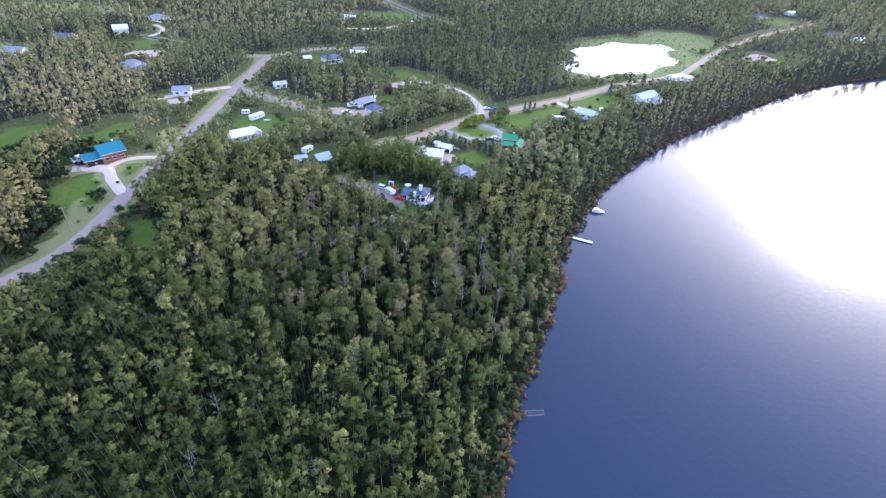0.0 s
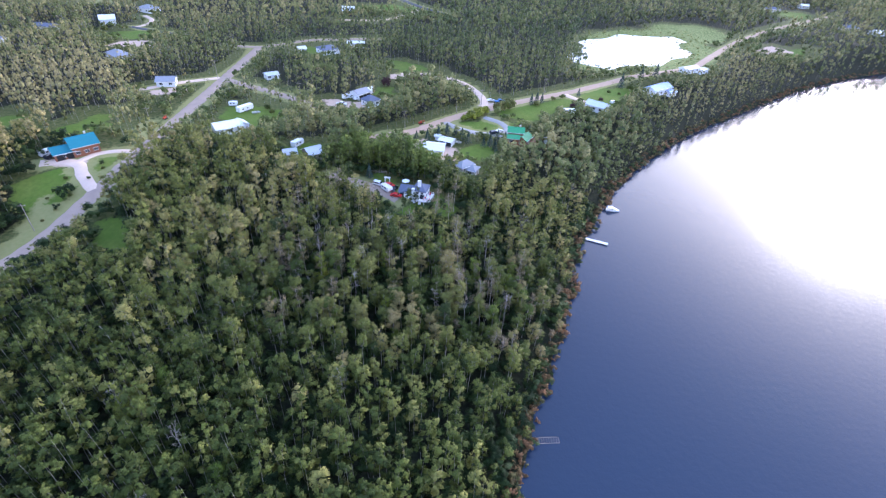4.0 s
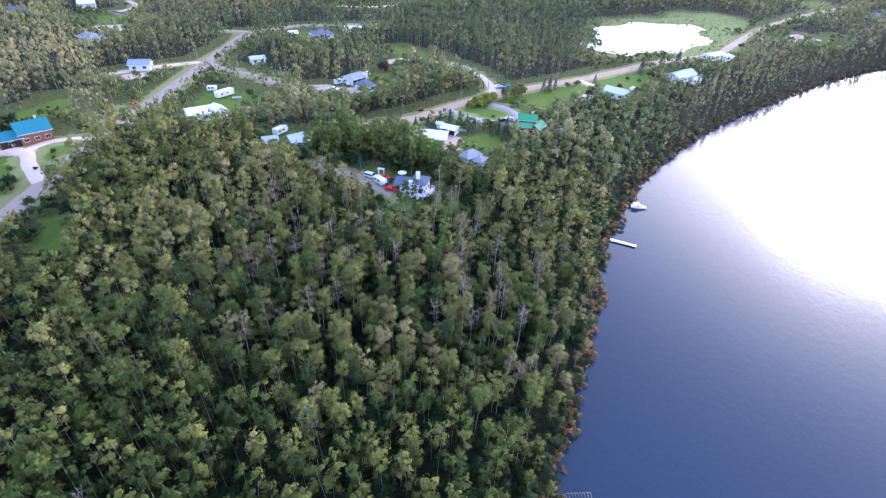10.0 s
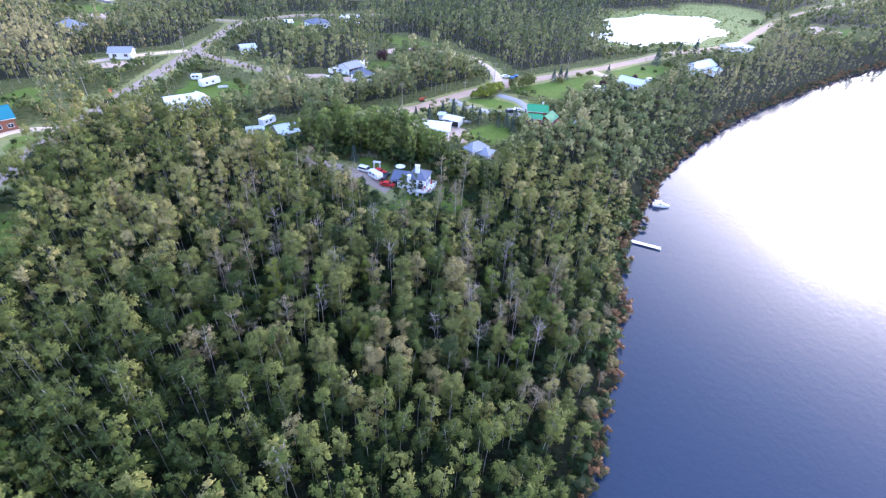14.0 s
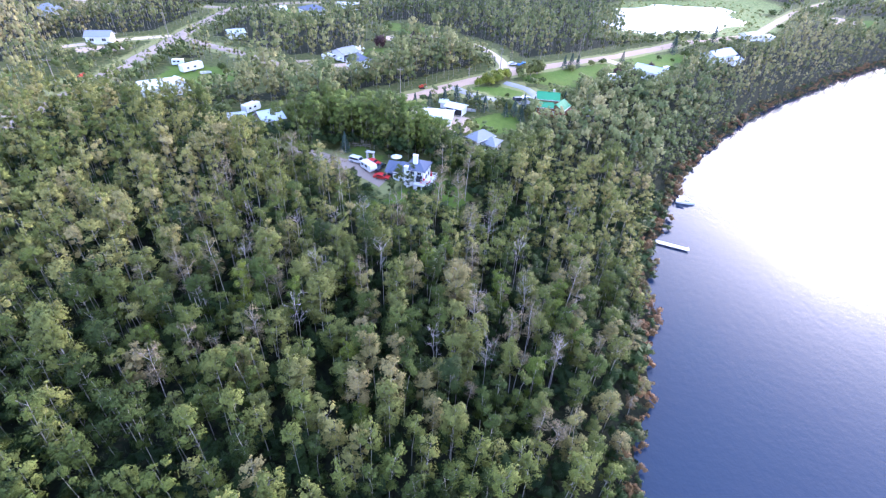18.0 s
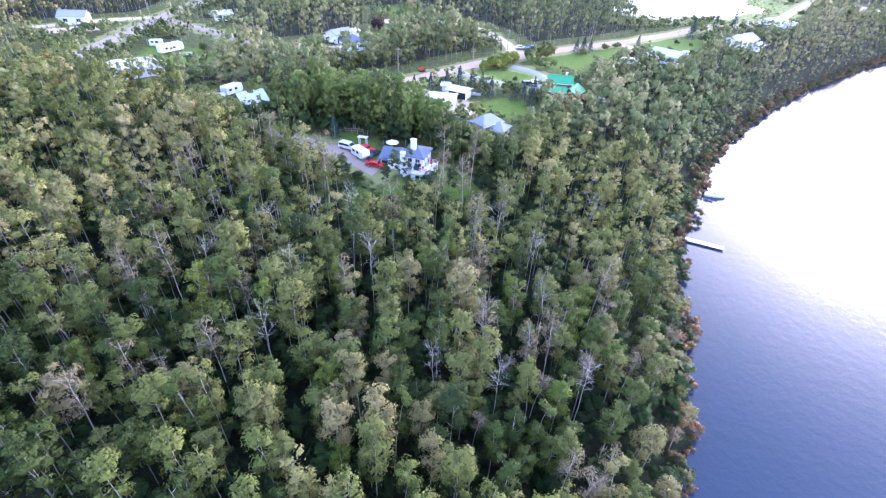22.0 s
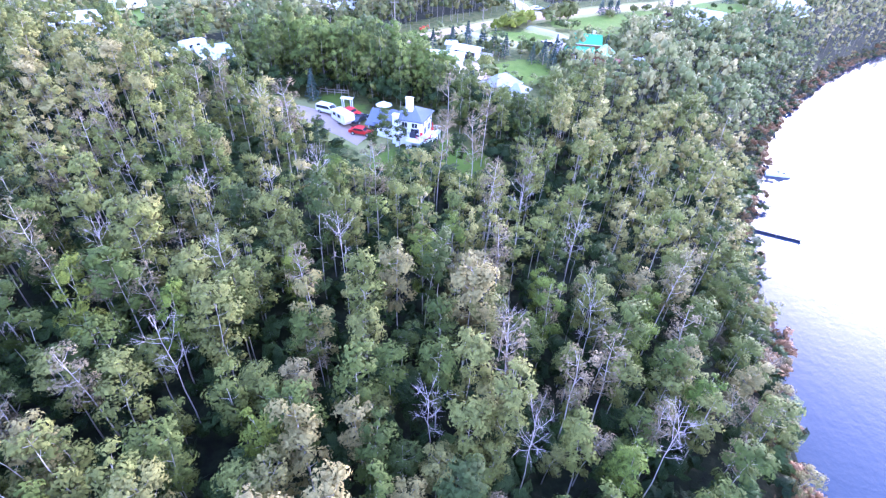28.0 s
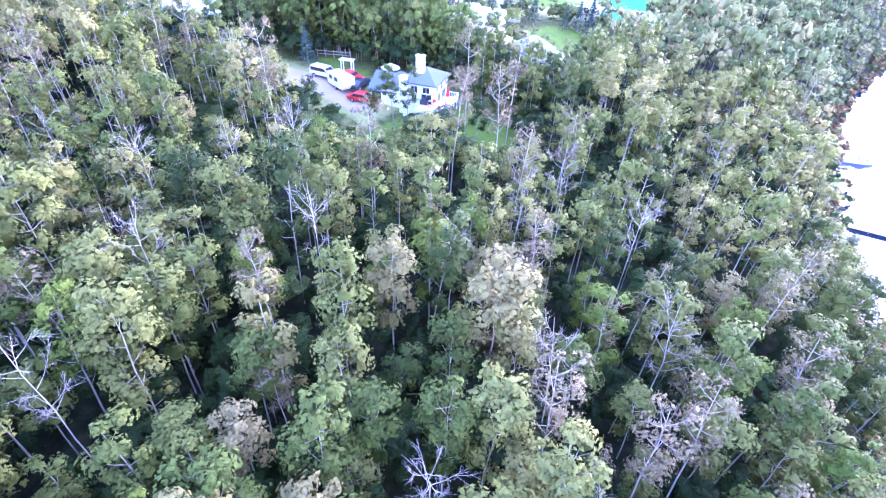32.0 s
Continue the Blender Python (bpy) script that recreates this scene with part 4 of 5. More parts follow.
for x, y, h in [(21.2, 400.9, 5), (24.2, 404, 5.5), (27.2, 407.1, 6), (18.8, 397.5, 4.5), (30.2, 410.6, 5), (23.3, 400.2, 5), (26.2, 403.6, 6), (29.2, 408, 6), (25.1, 406.6, 5.5), (22.1, 403.6, 5)]:
    tree("shrub", LIMEROUND_KIT[int(rng.integers(0, 2))], x, y, h, float(rng.uniform(0, 6.28)), "rounded bright yellow-green hedge shrub", "hedge by the road", 2.0, 0.9)
for x, y, h in [(37.3, 414.2, 8), (40.4, 416.1, 9), (43.5, 418.7, 8), (25.9, 379, 4), (28.9, 376.6, 5), (121.8, 467.3, 6), (125.5, 464.5, 5), (59, 426.7, 4), (69.5, 436.9, 4), (74.9, 441.8, 3.5), (29.6, 389.3, 2.2), (-128.7, 315.7, 2), (-123.7, 308.8, 1.8), (-121.8, 306.9, 1.8), (-128.7, 304.5, 1.5), (-122.7, 299.4, 1.5), (-123.7, 293.8, 1.5), (-121, 326.3, 2.2), (-120.8, 316.8, 1.8), (-118.9, 322.9, 1.8), (106.2, 458.6, 3), (112.7, 458.1, 2.5), (-78.5, 391.7, 4), (-74.9, 387.1, 3.5)]:
    tree("shrub", ROUND_KIT[int(rng.integers(0, 3))], x, y, h, float(rng.uniform(0, 6.28)), "rounded green garden shrub", "garden shrubs", 2.0, 0.9)


# ---- houses ----
def gable_roof(w, d, h, rise, over, thick=0.18):
    """Two sloping slabs, ridge along x."""
    bm = bmesh.new()
    x, y = w / 2 + over, d / 2 + over
    drop = rise * over / (d / 2)
    for s in (-1, 1):
        lo, hi = h - drop, h + rise
        v = [(-x, s * y, lo), (x, s * y, lo), (x, 0, hi), (-x, 0, hi)]
        faces(v + [(a, b, c + thick) for a, b, c in v], [(0, 1, 2, 3), (7, 6, 5, 4), (0, 4, 5, 1), (1, 5, 6, 2), (2, 6, 7, 3), (3, 7, 4, 0)], bm)
    bmesh.ops.recalc_face_normals(bm, faces=bm.faces)
    return bm


def hip_roof(w, d, h, rise, over):
    x, y = w / 2 + over, d / 2 + over
    r = max(x - y, 0.2)
    lo, hi = h - 0.15, h + rise
    v = [(-x, -y, lo), (x, -y, lo), (x, y, lo), (-x, y, lo), (-x, -y, lo + 0.2), (x, -y, lo + 0.2), (x, y, lo + 0.2), (-x, y, lo + 0.2), (-r, 0, hi), (r, 0, hi)]
    return faces(v, [(3, 2, 1, 0), (0, 1, 5, 4), (1, 2, 6, 5), (2, 3, 7, 6), (3, 0, 4, 7), (4, 5, 9, 8), (5, 6, 9), (6, 7, 8, 9), (7, 4, 8)])


def wall_block(w, d, h, rise=0.0):
    x, y = w / 2, d / 2
    v = [(-x, -y, -0.3), (x, -y, -0.3), (x, y, -0.3), (-x, y, -0.3), (-x, -y, h), (x, -y, h), (x, y, h), (-x, y, h)]
    q = [(0, 1, 5, 4), (2, 3, 7, 6), (3, 2, 1, 0), (4, 5, 6, 7)]
    if rise:
        v += [(-x, 0, h + rise - 0.05), (x, 0, h + rise - 0.05)]
        q[3:] = [(1, 2, 6, 9, 5), (3, 0, 4, 8, 7), (4, 5, 9, 8), (6, 7, 8, 9)]
    else:
        q += [(1, 2, 6, 5), (3, 0, 4, 7)]
    return faces(v, q)


def window_on(parent, x, y, z, w, h, side, grid=1):
    """A framed window on the wall that faces side: S, N, E or W."""
    m = {"S": 0, "E": 90, "N": 180, "W": 270}[side]
    turn = Matrix.Translation((x, y, z)) @ Matrix.Rotation(radians(m), 4, "Z")
    bm = bmesh.new()
    t = 0.09
    for a, b, c, e in ((-w / 2 - t, w / 2 + t, h / 2, h / 2 + t), (-w / 2 - t, w / 2 + t, -h / 2 - t, -h / 2), (-w / 2 - t, -w / 2, -h / 2, h / 2), (w / 2, w / 2 + t, -h / 2, h / 2)):
        box(a, b, -0.09, 0.02, c, e, bm)
    for i in range(1, grid + 1):
        u = -w / 2 + i * w / (grid + 1)
        box(u - 0.03, u + 0.03, -0.07, 0.02, -h / 2, h / 2, bm)
    bm.transform(turn)
    win = part("window", bm, M_TRIM, parent, "white window frame")
    bm = box(-w / 2, w / 2, -0.04, 0.01, -h / 2, h / 2)
    bm.transform(turn)
    part("pane", bm, M_GLASS, win, "dark window glass")
    return win


def door_on(parent, x, y, w, h, side, material, name="door", label=""):
    m = {"S": 0, "E": 90, "N": 180, "W": 270}[side]
    bm = bmesh.new()
    box(-w / 2, w / 2, -0.06, 0.02, 0, h, bm)
    for i in range(3 if w > 1.5 else 2):
        k = h * (0.08 + i * 0.31)
        box(-w / 2 + 0.12, w / 2 - 0.12, -0.10, -0.04, k, k + h * 0.24, bm)
    bm.transform(Matrix.Translation((x, y, 0)) @ Matrix.Rotation(radians(m), 4, "Z"))
    return part(name, bm, material, parent, label)


def building(x, y, rot, w, d, h, kind, rise, walls, roofing_, label, name="house", wins=2, garage=0, chimney=False, over=0.5, group=""):
    e = thing(name, x, y, 0, rot, label, name.replace("_", " "), group)
    part("wall", wall_block(w, d, h, rise if kind == "gable" else 0), walls, e)
    rf = part("roof", gable_roof(w, d, h, rise, over) if kind == "gable" else hip_roof(w, d, h, rise, over), roofing_, e)
    if kind == "gable":
        bm = bmesh.new()
        box(-w / 2 - over, w / 2 + over, -0.14, 0.14, h + rise + 0.1, h + rise + 0.24, bm)
        part("ridge_cap", bm, roofing_, rf)
    for s in (-1, 1):
        drop = rise * over / (d / 2) if kind == "gable" else 0.1
        part("gutter", box(-w / 2 - over, w / 2 + over, s * (d / 2 + over) - 0.08, s * (d / 2 + over) + 0.08, h - drop - 0.06, h - drop + 0.1), M_TRIM, e, "white eaves gutter")
    for i in range(wins):
        u = -w / 2 + (i + 0.5 + (0.5 if garage else 0)) * w / (wins + (1 if garage else 0))
        window_on(e, u, -d / 2, 1.6, min(1.5, w / wins * 0.5), 1.1, "S")
        window_on(e, u, d / 2, 1.6, min(1.5, w / wins * 0.5), 1.1, "N")
    if wins:
        window_on(e, w / 2, -d / 5, 1.6, 1.2, 1.1, "E")
        window_on(e, -w / 2, d / 5, 1.6, 1.2, 1.1, "W")
        door_on(e, w / 2, d / 5, 0.95, 2.05, "E", M_WOOD)
    for i in range(garage):
        # two or more bays: dark panels in place of white doors
        door_on(e, -w / 2 + (i + 0.5) * w / max(garage, 2) + 0.2, -d / 2, 2.6, 2.3, "S", M_DARK if garage > 1 else M_TRIM, "garage_bay", "wide garage door")
    if chimney:
        st = part("chimney", box(w / 5, w / 5 + 0.7, 0.4, 1.1, h, h + rise + 0.9), M_CREAM, e, "brick chimney stack")
        part("cap", box(w / 5 - 0.08, w / 5 + 0.78, 0.32, 1.18, h + rise + 0.9, h + rise + 1.0), M_PIPE, st)
    return e


HOUSE_SCALE = 0.76


def main_house():
    """Two-storey white house, blue-grey roofs, wide white chimney, garage wing and raised deck."""
    e = thing("house", 3.2, 321.8, 0, -13, "white two-storey house with blue-grey hip roof and tall white chimney", "house")
    e.scale = (HOUSE_SCALE,) * 3
    bm = wall_block(6.4, 7.6, 5.7)
    part("wall", bm, M_WHITE, e)
    rf = part("roof", hip_roof(6.4, 7.6, 5.7, 2.1, 0.55), M_ROOF_BLUE, e, "blue-grey shingle hip roof")
    bm = bmesh.new()
    for z in np.arange(0.3, 5.6, 0.3):
        box(-3.22, 3.22, -3.82, 3.82, float(z), float(z) + 0.02, bm)
    part("siding_joint", bm, M_TRIM, e)
    ch = part("chimney", box(-1.3, 0.3, -1.9, -1.0, 5.5, 10.0, bev=0.05), M_WHITE, e, "wide white chimney chase")
    part("cap", box(-1.4, 0.4, -2.0, -0.9, 10.0, 10.12), M_TRIM, ch)
    for u in (-0.9, -0.1):
        part("flue", tube((u, -1.45, 10.1), (u, -1.45, 10.35), 0.14, 0.14, 10), M_PIPE, ch)
    tw = part("bay", box(-3.5, -2.2, -4.8, -3.6, -0.2, 6.7, bev=0.04), M_WHITE, e, "white chimney stack on the front wall")
    part("cap", box(-3.6, -2.1, -4.9, -3.5, 6.7, 6.8), M_TRIM, tw)
    for u, z, w_ in ((-0.8, 4.5, 1.3), (1.6, 4.5, 1.3), (-0.8, 2.9, 1.0)):
        window_on(e, u, -3.8, z, w_, 1.2, "S")
    window_on(e, 1.7, -3.8, 3.0, 2.0, 1.9, "S")
    for v in (-2.4, 0.2, 2.6):
        window_on(e, 3.2, v, 4.6, 0.9, 1.2, "E")
    for v in (-1.2, 1.6):
        window_on(e, 3.2, v, 2.6, 1.6, 1.7, "E")
    door_on(e, 3.2, 2.9, 0.95, 2.1, "E", M_TRIM, label="white side door")
    for u in (-2, 1.5):
        window_on(e, u, 3.8, 4.5, 1.2, 1.2, "N")
    # link wing with its own hip roof
    bm = wall_block(5.2, 7.0, 3.6)
    bm.transform(Matrix.Translation((-5.6, 0.6, 0)))
    part("wing_wall", bm, M_WHITE, e)
    bm = hip_roof(6.2, 7.0, 3.6, 2.3, 0.5)
    bm.transform(Matrix.Translation((-5.4, 0.6, 0)))
    part("wing_roof", bm, M_ROOF_BLUE, e)
    # garage wing
    bm = wall_block(5.2, 8.0, 2.8, 2.2)
    bm.transform(Matrix.Translation((-8.0, 1.4, 0)))
    part("garage_wall", bm, M_WHITE, e)
    bm = gable_roof(5.2, 8.0, 2.8, 2.2, 0.55)
    bm.transform(Matrix.Translation((-8.0, 1.4, 0)))
    part("garage_roof", bm, M_ROOF_BLUE, e, "blue-grey shingle garage roof")
    # no door here: a dark panel paints the shade inside the open garage
    door_on(e, -9.0, -2.62, 2.6, 2.3, "S", M_DARK, "garage_bay", "dark panel standing in for the open garage's shaded inside")
    window_on(e, -6.6, -2.6, 1.6, 1.2, 1.1, "S")
    # raised deck with rails and stairs
    dk = part("deck", box(0.6, 6.2, -6.9, -3.85, 1.7, 1.95), M_TRIM, e, "white raised deck")
    part("deck_side", box(3.3, 6.2, -3.8, 2.2, 1.7, 1.95), M_TRIM, e)
    for x0, x1, y0, y1 in ((0.6, 6.2, -6.9, -6.82), (6.12, 6.2, -6.8, 2.2), (0.6, 0.68, -6.8, -5.3), (3.3, 6.1, 2.12, 2.2)):
        part("rail", box(x0, x1, y0, y1, 2.85, 2.95), M_TRIM, dk)
        n_ = int(max(x1 - x0, y1 - y0) / 0.32)
        bm = bmesh.new()
        for i in range(n_ + 1):
            t = i / max(n_, 1)
            px, py = x0 + (x1 - x0 - 0.06) * t, y0 + (y1 - y0 - 0.06) * t
            box(px, px + 0.06, py, py + 0.06, 1.95, 2.85, bm)
        part("baluster", bm, M_TRIM, dk)
    for px, py in ((0.8, -6.7), (3.4, -6.7), (6.0, -6.7), (6.0, -3.5), (6.0, 0), (6.0, 2.0)):
        part("post", box(px - 0.1, px + 0.1, py - 0.1, py + 0.1, -0.2, 1.7), M_TRIM, dk)
    part("lattice", box(0.6, 2.0, -6.88, -6.80, 0, 1.7), M_TRIM, dk, "white lattice skirt")
    for i in range(9):
        part("step", box(0.58 - (i + 1) * 0.28, 0.58 - i * 0.28, -6.6, -5.3, 1.75 - (i + 1) * 0.19, 1.80 - i * 0.19), M_TRIM, dk)
    for yy in (-6.66, -5.26):
        bm = faces([(0.6, yy, 1.8), (-1.95, yy, 0), (-1.95, yy, 0.95), (0.6, yy, 2.85), (0.6, yy + 0.05, 1.8), (-1.95, yy + 0.05, 0), (-1.95, yy + 0.05, 0.95), (0.6, yy + 0.05, 2.85)],
                   [(0, 1, 2, 3), (7, 6, 5, 4), (0, 4, 5, 1), (1, 5, 6, 2), (2, 6, 7, 3), (3, 7, 4, 0)])
        part("stair_side", bm, M_TRIM, dk)
    return e


main_house()

SPECS = [
    (5.9, 361.6, -4, 8.8, 8.4, 2.0, "gable", 1.2, M_WHITE, M_ROOF_WHITE, "white metal-roofed workshop in a gravel yard", "garage", 0, 0, False),
    (11.2, 369.4, -22, 6, 4.4, 2.3, "gable", 0.5, M_WHITE, M_ROOF_WHITE, "low open-fronted shed with pale metal roof", "shed", 0, 2, False),
    (6.9, 373.2, -11, 2.2, 2, 2.1, "gable", 0.5, M_WHITE, M_ROOF_WHITE, "small white garden shed beside spruces", "shed", 0, 0, False),
    (19.4, 347.4, 45, 7.2, 4.7, 2.8, "hip", 2.0, M_CREAM, M_ROOF_GREY, "bungalow with pale grey shingle hip roof", "house", 2, 0, False),
    (22.9, 346.4, -24, 4.3, 5.1, 2.7, "hip", 1.6, M_CREAM, M_ROOF_GREY, "low grey-roofed wing beside the bungalow", "house", 1, 0, False),
    (44.2, 386.2, -4, 7.4, 4.8, 4.3, "gable", 1.6, M_LOG, M_ROOF_GREEN, "log house under a bright green metal roof", "house", 3, 0, True),
    (42, 382.6, -4, 7.2, 4, 3.0, "gable", 0.9, M_LOG, M_ROOF_GREEN, "lower front porch with green metal roof", "porch", 1, 0, False),
    (48.6, 384.6, 62, 7.6, 5, 3.2, "gable", 1.5, M_LOG, M_ROOF_GREEN, "green-roofed side wing of the log house", "house", 1, 0, False),
    (61.2, 390.4, 20, 3.7, 2, 2.2, "gable", 0.6, M_WHITE, M_ROOF_WHITE, "small white garden shed by dark trees", "shed", 0, 1, False),
    (93.3, 430.9, -37, 10.9, 8, 3.0, "gable", 1.5, M_WHITE, M_ROOF_TIN, "long house with pale tin roof", "house", 3, 0, False),
    (140.9, 473.8, 40, 19.5, 8.6, 3.3, "gable", 1.9, M_WHITE, M_ROOF_BLUEMETAL, "white house with pale blue metal roof", "house", 4, 0, False),
    (149.5, 473.7, 39, 7, 4.6, 2.6, "gable", 0.8, M_WHITE, M_ROOF_BLUEMETAL, "white porch wing with blue metal roof", "porch", 1, 0, False),
    (176.3, 517.4, 33, 14.4, 5.9, 3.0, "gable", 0.9, M_WHITE, M_ROOF_WHITE, "long white house with white roof", "house", 3, 0, False),
    (187.7, 523.6, 31, 9.6, 5.1, 2.8, "hip", 1.2, M_WHITE, M_ROOF_TIN, "white outbuilding with pale roof", "garage", 1, 1, False),
    (-133.5, 335.3, 49, 9.3, 8.6, 4.0, "gable", 2.6, M_LOG, M_ROOF_TEAL, "log house with deep teal metal roof", "house", 3, 0, True),
    (-137.9, 329.4, 48, 6.8, 6.6, 2.9, "gable", 1.7, M_LOG, M_ROOF_TEAL, "log garage wing with teal metal roof", "garage", 1, 2, False),
    (-37.5, 418.4, 54, 8.3, 6.9, 3.0, "gable", 1.3, M_WHITE, M_ROOF_GREY, "white three-bay garage with grey-blue roof", "garage", 0, 3, False),
    (-30.3, 408.5, 48, 6.9, 6.7, 3.0, "hip", 2.4, M_WHITE, M_ROOF_BLUE, "white house with dark blue shingle roof", "house", 2, 0, False),
    (-33.9, 425.4, 55, 3.8, 3.2, 2.4, "gable", 0.6, M_WHITE, M_ROOF_WHITE, "small white shed behind the garage", "shed", 0, 1, False),
    (-87, 363.7, 39, 11.5, 8.7, 3.0, "gable", 1.4, M_WHITE, M_ROOF_WHITE, "white mobile home with white metal roof", "house", 3, 0, False),
    (-81.9, 366.7, -43, 6.1, 4.4, 3.0, "gable", 1.2, M_WHITE, M_ROOF_WHITE, "white porch wing of the mobile home", "porch", 1, 0, False),
    (-52.8, 342.7, 25, 4.9, 4.5, 2.8, "gable", 1.2, M_WOOD, M_ROOF_TIN, "wooden shed with pale tin roof", "shed", 1, 0, False),
    (-43.8, 344.9, 42, 6.4, 6.7, 3.0, "gable", 1.7, M_WOOD, M_ROOF_TIN, "cabin with weathered pale tin roof", "cabin", 2, 0, False),
    (-74.1, 499.6, 42, 11.7, 10.8, 3.1, "hip", 2.0, M_WHITE, M_ROOF_BLUE, "white house with blue-grey hip roof", "house", 2, 1, False),
    (-91, 497.1, 31, 4.8, 4.8, 2.5, "gable", 1.0, M_WHITE, M_ROOF_WHITE, "small white shed on a lawn", "shed", 1, 0, False),
    (-59, 520.5, 6, 11.4, 6, 3.0, "gable", 0.8, M_WHITE, M_ROOF_WHITE, "long white outbuilding with white roof", "shed", 1, 1, False),
    (-91.7, 437.3, 35, 6.9, 5.7, 2.6, "gable", 0.9, M_WHITE, M_ROOF_TIN, "white cottage half hidden among trees", "cottage", 2, 0, False),
    (-89, 640.4, 6, 10.8, 8.4, 3.0, "gable", 1.4, M_WHITE, M_ROOF_WHITE, "far white farmhouse by a field", "house", 2, 0, False),
    (-245.4, 537, 33, 9.8, 15.6, 4.0, "gable", 1.8, M_WHITE, M_ROOF_WHITE, "white barn with pale metal roof", "barn", 0, 1, False),
    (-240.2, 584.5, -23, 13.2, 10.8, 3.2, "hip", 2.2, M_WHITE, M_ROOF_GREY, "pale house with grey hip roof", "house", 2, 0, False),
    (-271.3, 464.3, 8, 11, 8.4, 3.0, "gable", 1.6, M_WHITE, M_ROOF_GREY, "white house with grey shingle roof", "house", 2, 0, False),
    (-187.3, 452.2, -32, 13.2, 8.8, 3.2, "hip", 2.4, M_CREAM, M_ROOF_GREY, "grey-roofed house by a sandy yard", "house", 2, 1, False),
    (-140, 415, 16, 9, 6.4, 2.9, "gable", 1.6, M_WHITE, M_ROOF_GREY, "grey-roofed cottage beside a sandy drive", "cottage", 2, 0, False),
    (-268.6, 507, 2, 14.4, 8.4, 3.0, "gable", 1.3, M_CREAM, M_ROOF_BLUE, "low blue-roofed house among trees", "house", 2, 0, False),
    (377.6, 801, 5, 14.4, 9.6, 3.2, "hip", 2.0, M_CREAM, M_ROOF_BLUE, "far blue-roofed house by a lawn", "house", 2, 0, False),
    (438.3, 844.5, 5, 10.8, 8.4, 3.2, "gable", 1.6, M_WHITE, M_ROOF_WHITE, "far white house by a lawn", "house", 2, 0, False),
    (420.3, 725, 12, 15.6, 10.8, 3.2, "hip", 2.2, M_CREAM, M_ROOF_BLUE, "far lakeside house with blue roof", "house", 2, 0, False),
    (438.1, 708.6, 13, 12, 8.4, 3.2, "gable", 1.6, M_WHITE, M_ROOF_WHITE, "far white lakeside cottage", "cottage", 2, 0, False),
]
for s in SPECS:
    building(s[0], s[1], s[2], s[3], s[4], s[5], s[6], s[7], s[8], s[9], s[10], s[11], s[12], s[13], s[14])


# ---- vehicles ----
def prism(profile, y0, y1, bev=0.06):
    """A side profile in x and z, drawn out across y."""
    n_ = len(profile)
    bm = faces([(a, y0, b) for a, b in profile] + [(a, y1, b) for a, b in profile],
               [tuple(range(n_)), tuple(reversed(range(n_, 2 * n_)))] + [(i, i + n_, (i + 1) % n_ + n_, (i + 1) % n_) for i in range(n_)])
    bmesh.ops.recalc_face_normals(bm, faces=bm.faces)
    if bev:
        bmesh.ops.bevel(bm, geom=bm.edges[:], offset=bev, segments=2, affect="EDGES", profile=0.6)
    return bm


def wheels(e, xs_, half, r):
    for x in xs_:
        for s in (-1, 1):
            w = part("wheel", tube((x, s * (half - 0.22), r), (x, s * half, r), r, r, 16), M_TYRE, e, "black tyre")
            part("rim", tube((x, s * (half - 0.02), r), (x, s * (half + 0.02), r), r * 0.6, r * 0.55, 12), M_PIPE, w)


CARS = {
    "suv": ([(-2.35, 0.45), (2.35, 0.45), (2.35, 0.95), (1.3, 1.08), (0.6, 1.75), (-2.15, 1.78), (-2.35, 1.0)], [(-2.1, 1.1), (1.15, 1.12), (0.56, 1.67), (-2.05, 1.68)], 1.75),
    "car": ([(-2.2, 0.4), (2.2, 0.4), (2.2, 0.8), (1.0, 0.95), (0.4, 1.38), (-1.0, 1.40), (-1.6, 0.98), (-2.2, 0.9)], [(-1.45, 0.97), (0.9, 0.98), (0.36, 1.33), (-0.98, 1.34)], 1.65),
    "pickup": ([(-2.7, 0.5), (2.7, 0.5), (2.7, 1.05), (1.5, 1.15), (0.9, 1.8), (-0.6, 1.82), (-0.8, 1.15), (-2.7, 1.15)], [(-0.65, 1.18), (1.35, 1.2), (0.86, 1.73), (-0.55, 1.74)], 1.8),
}


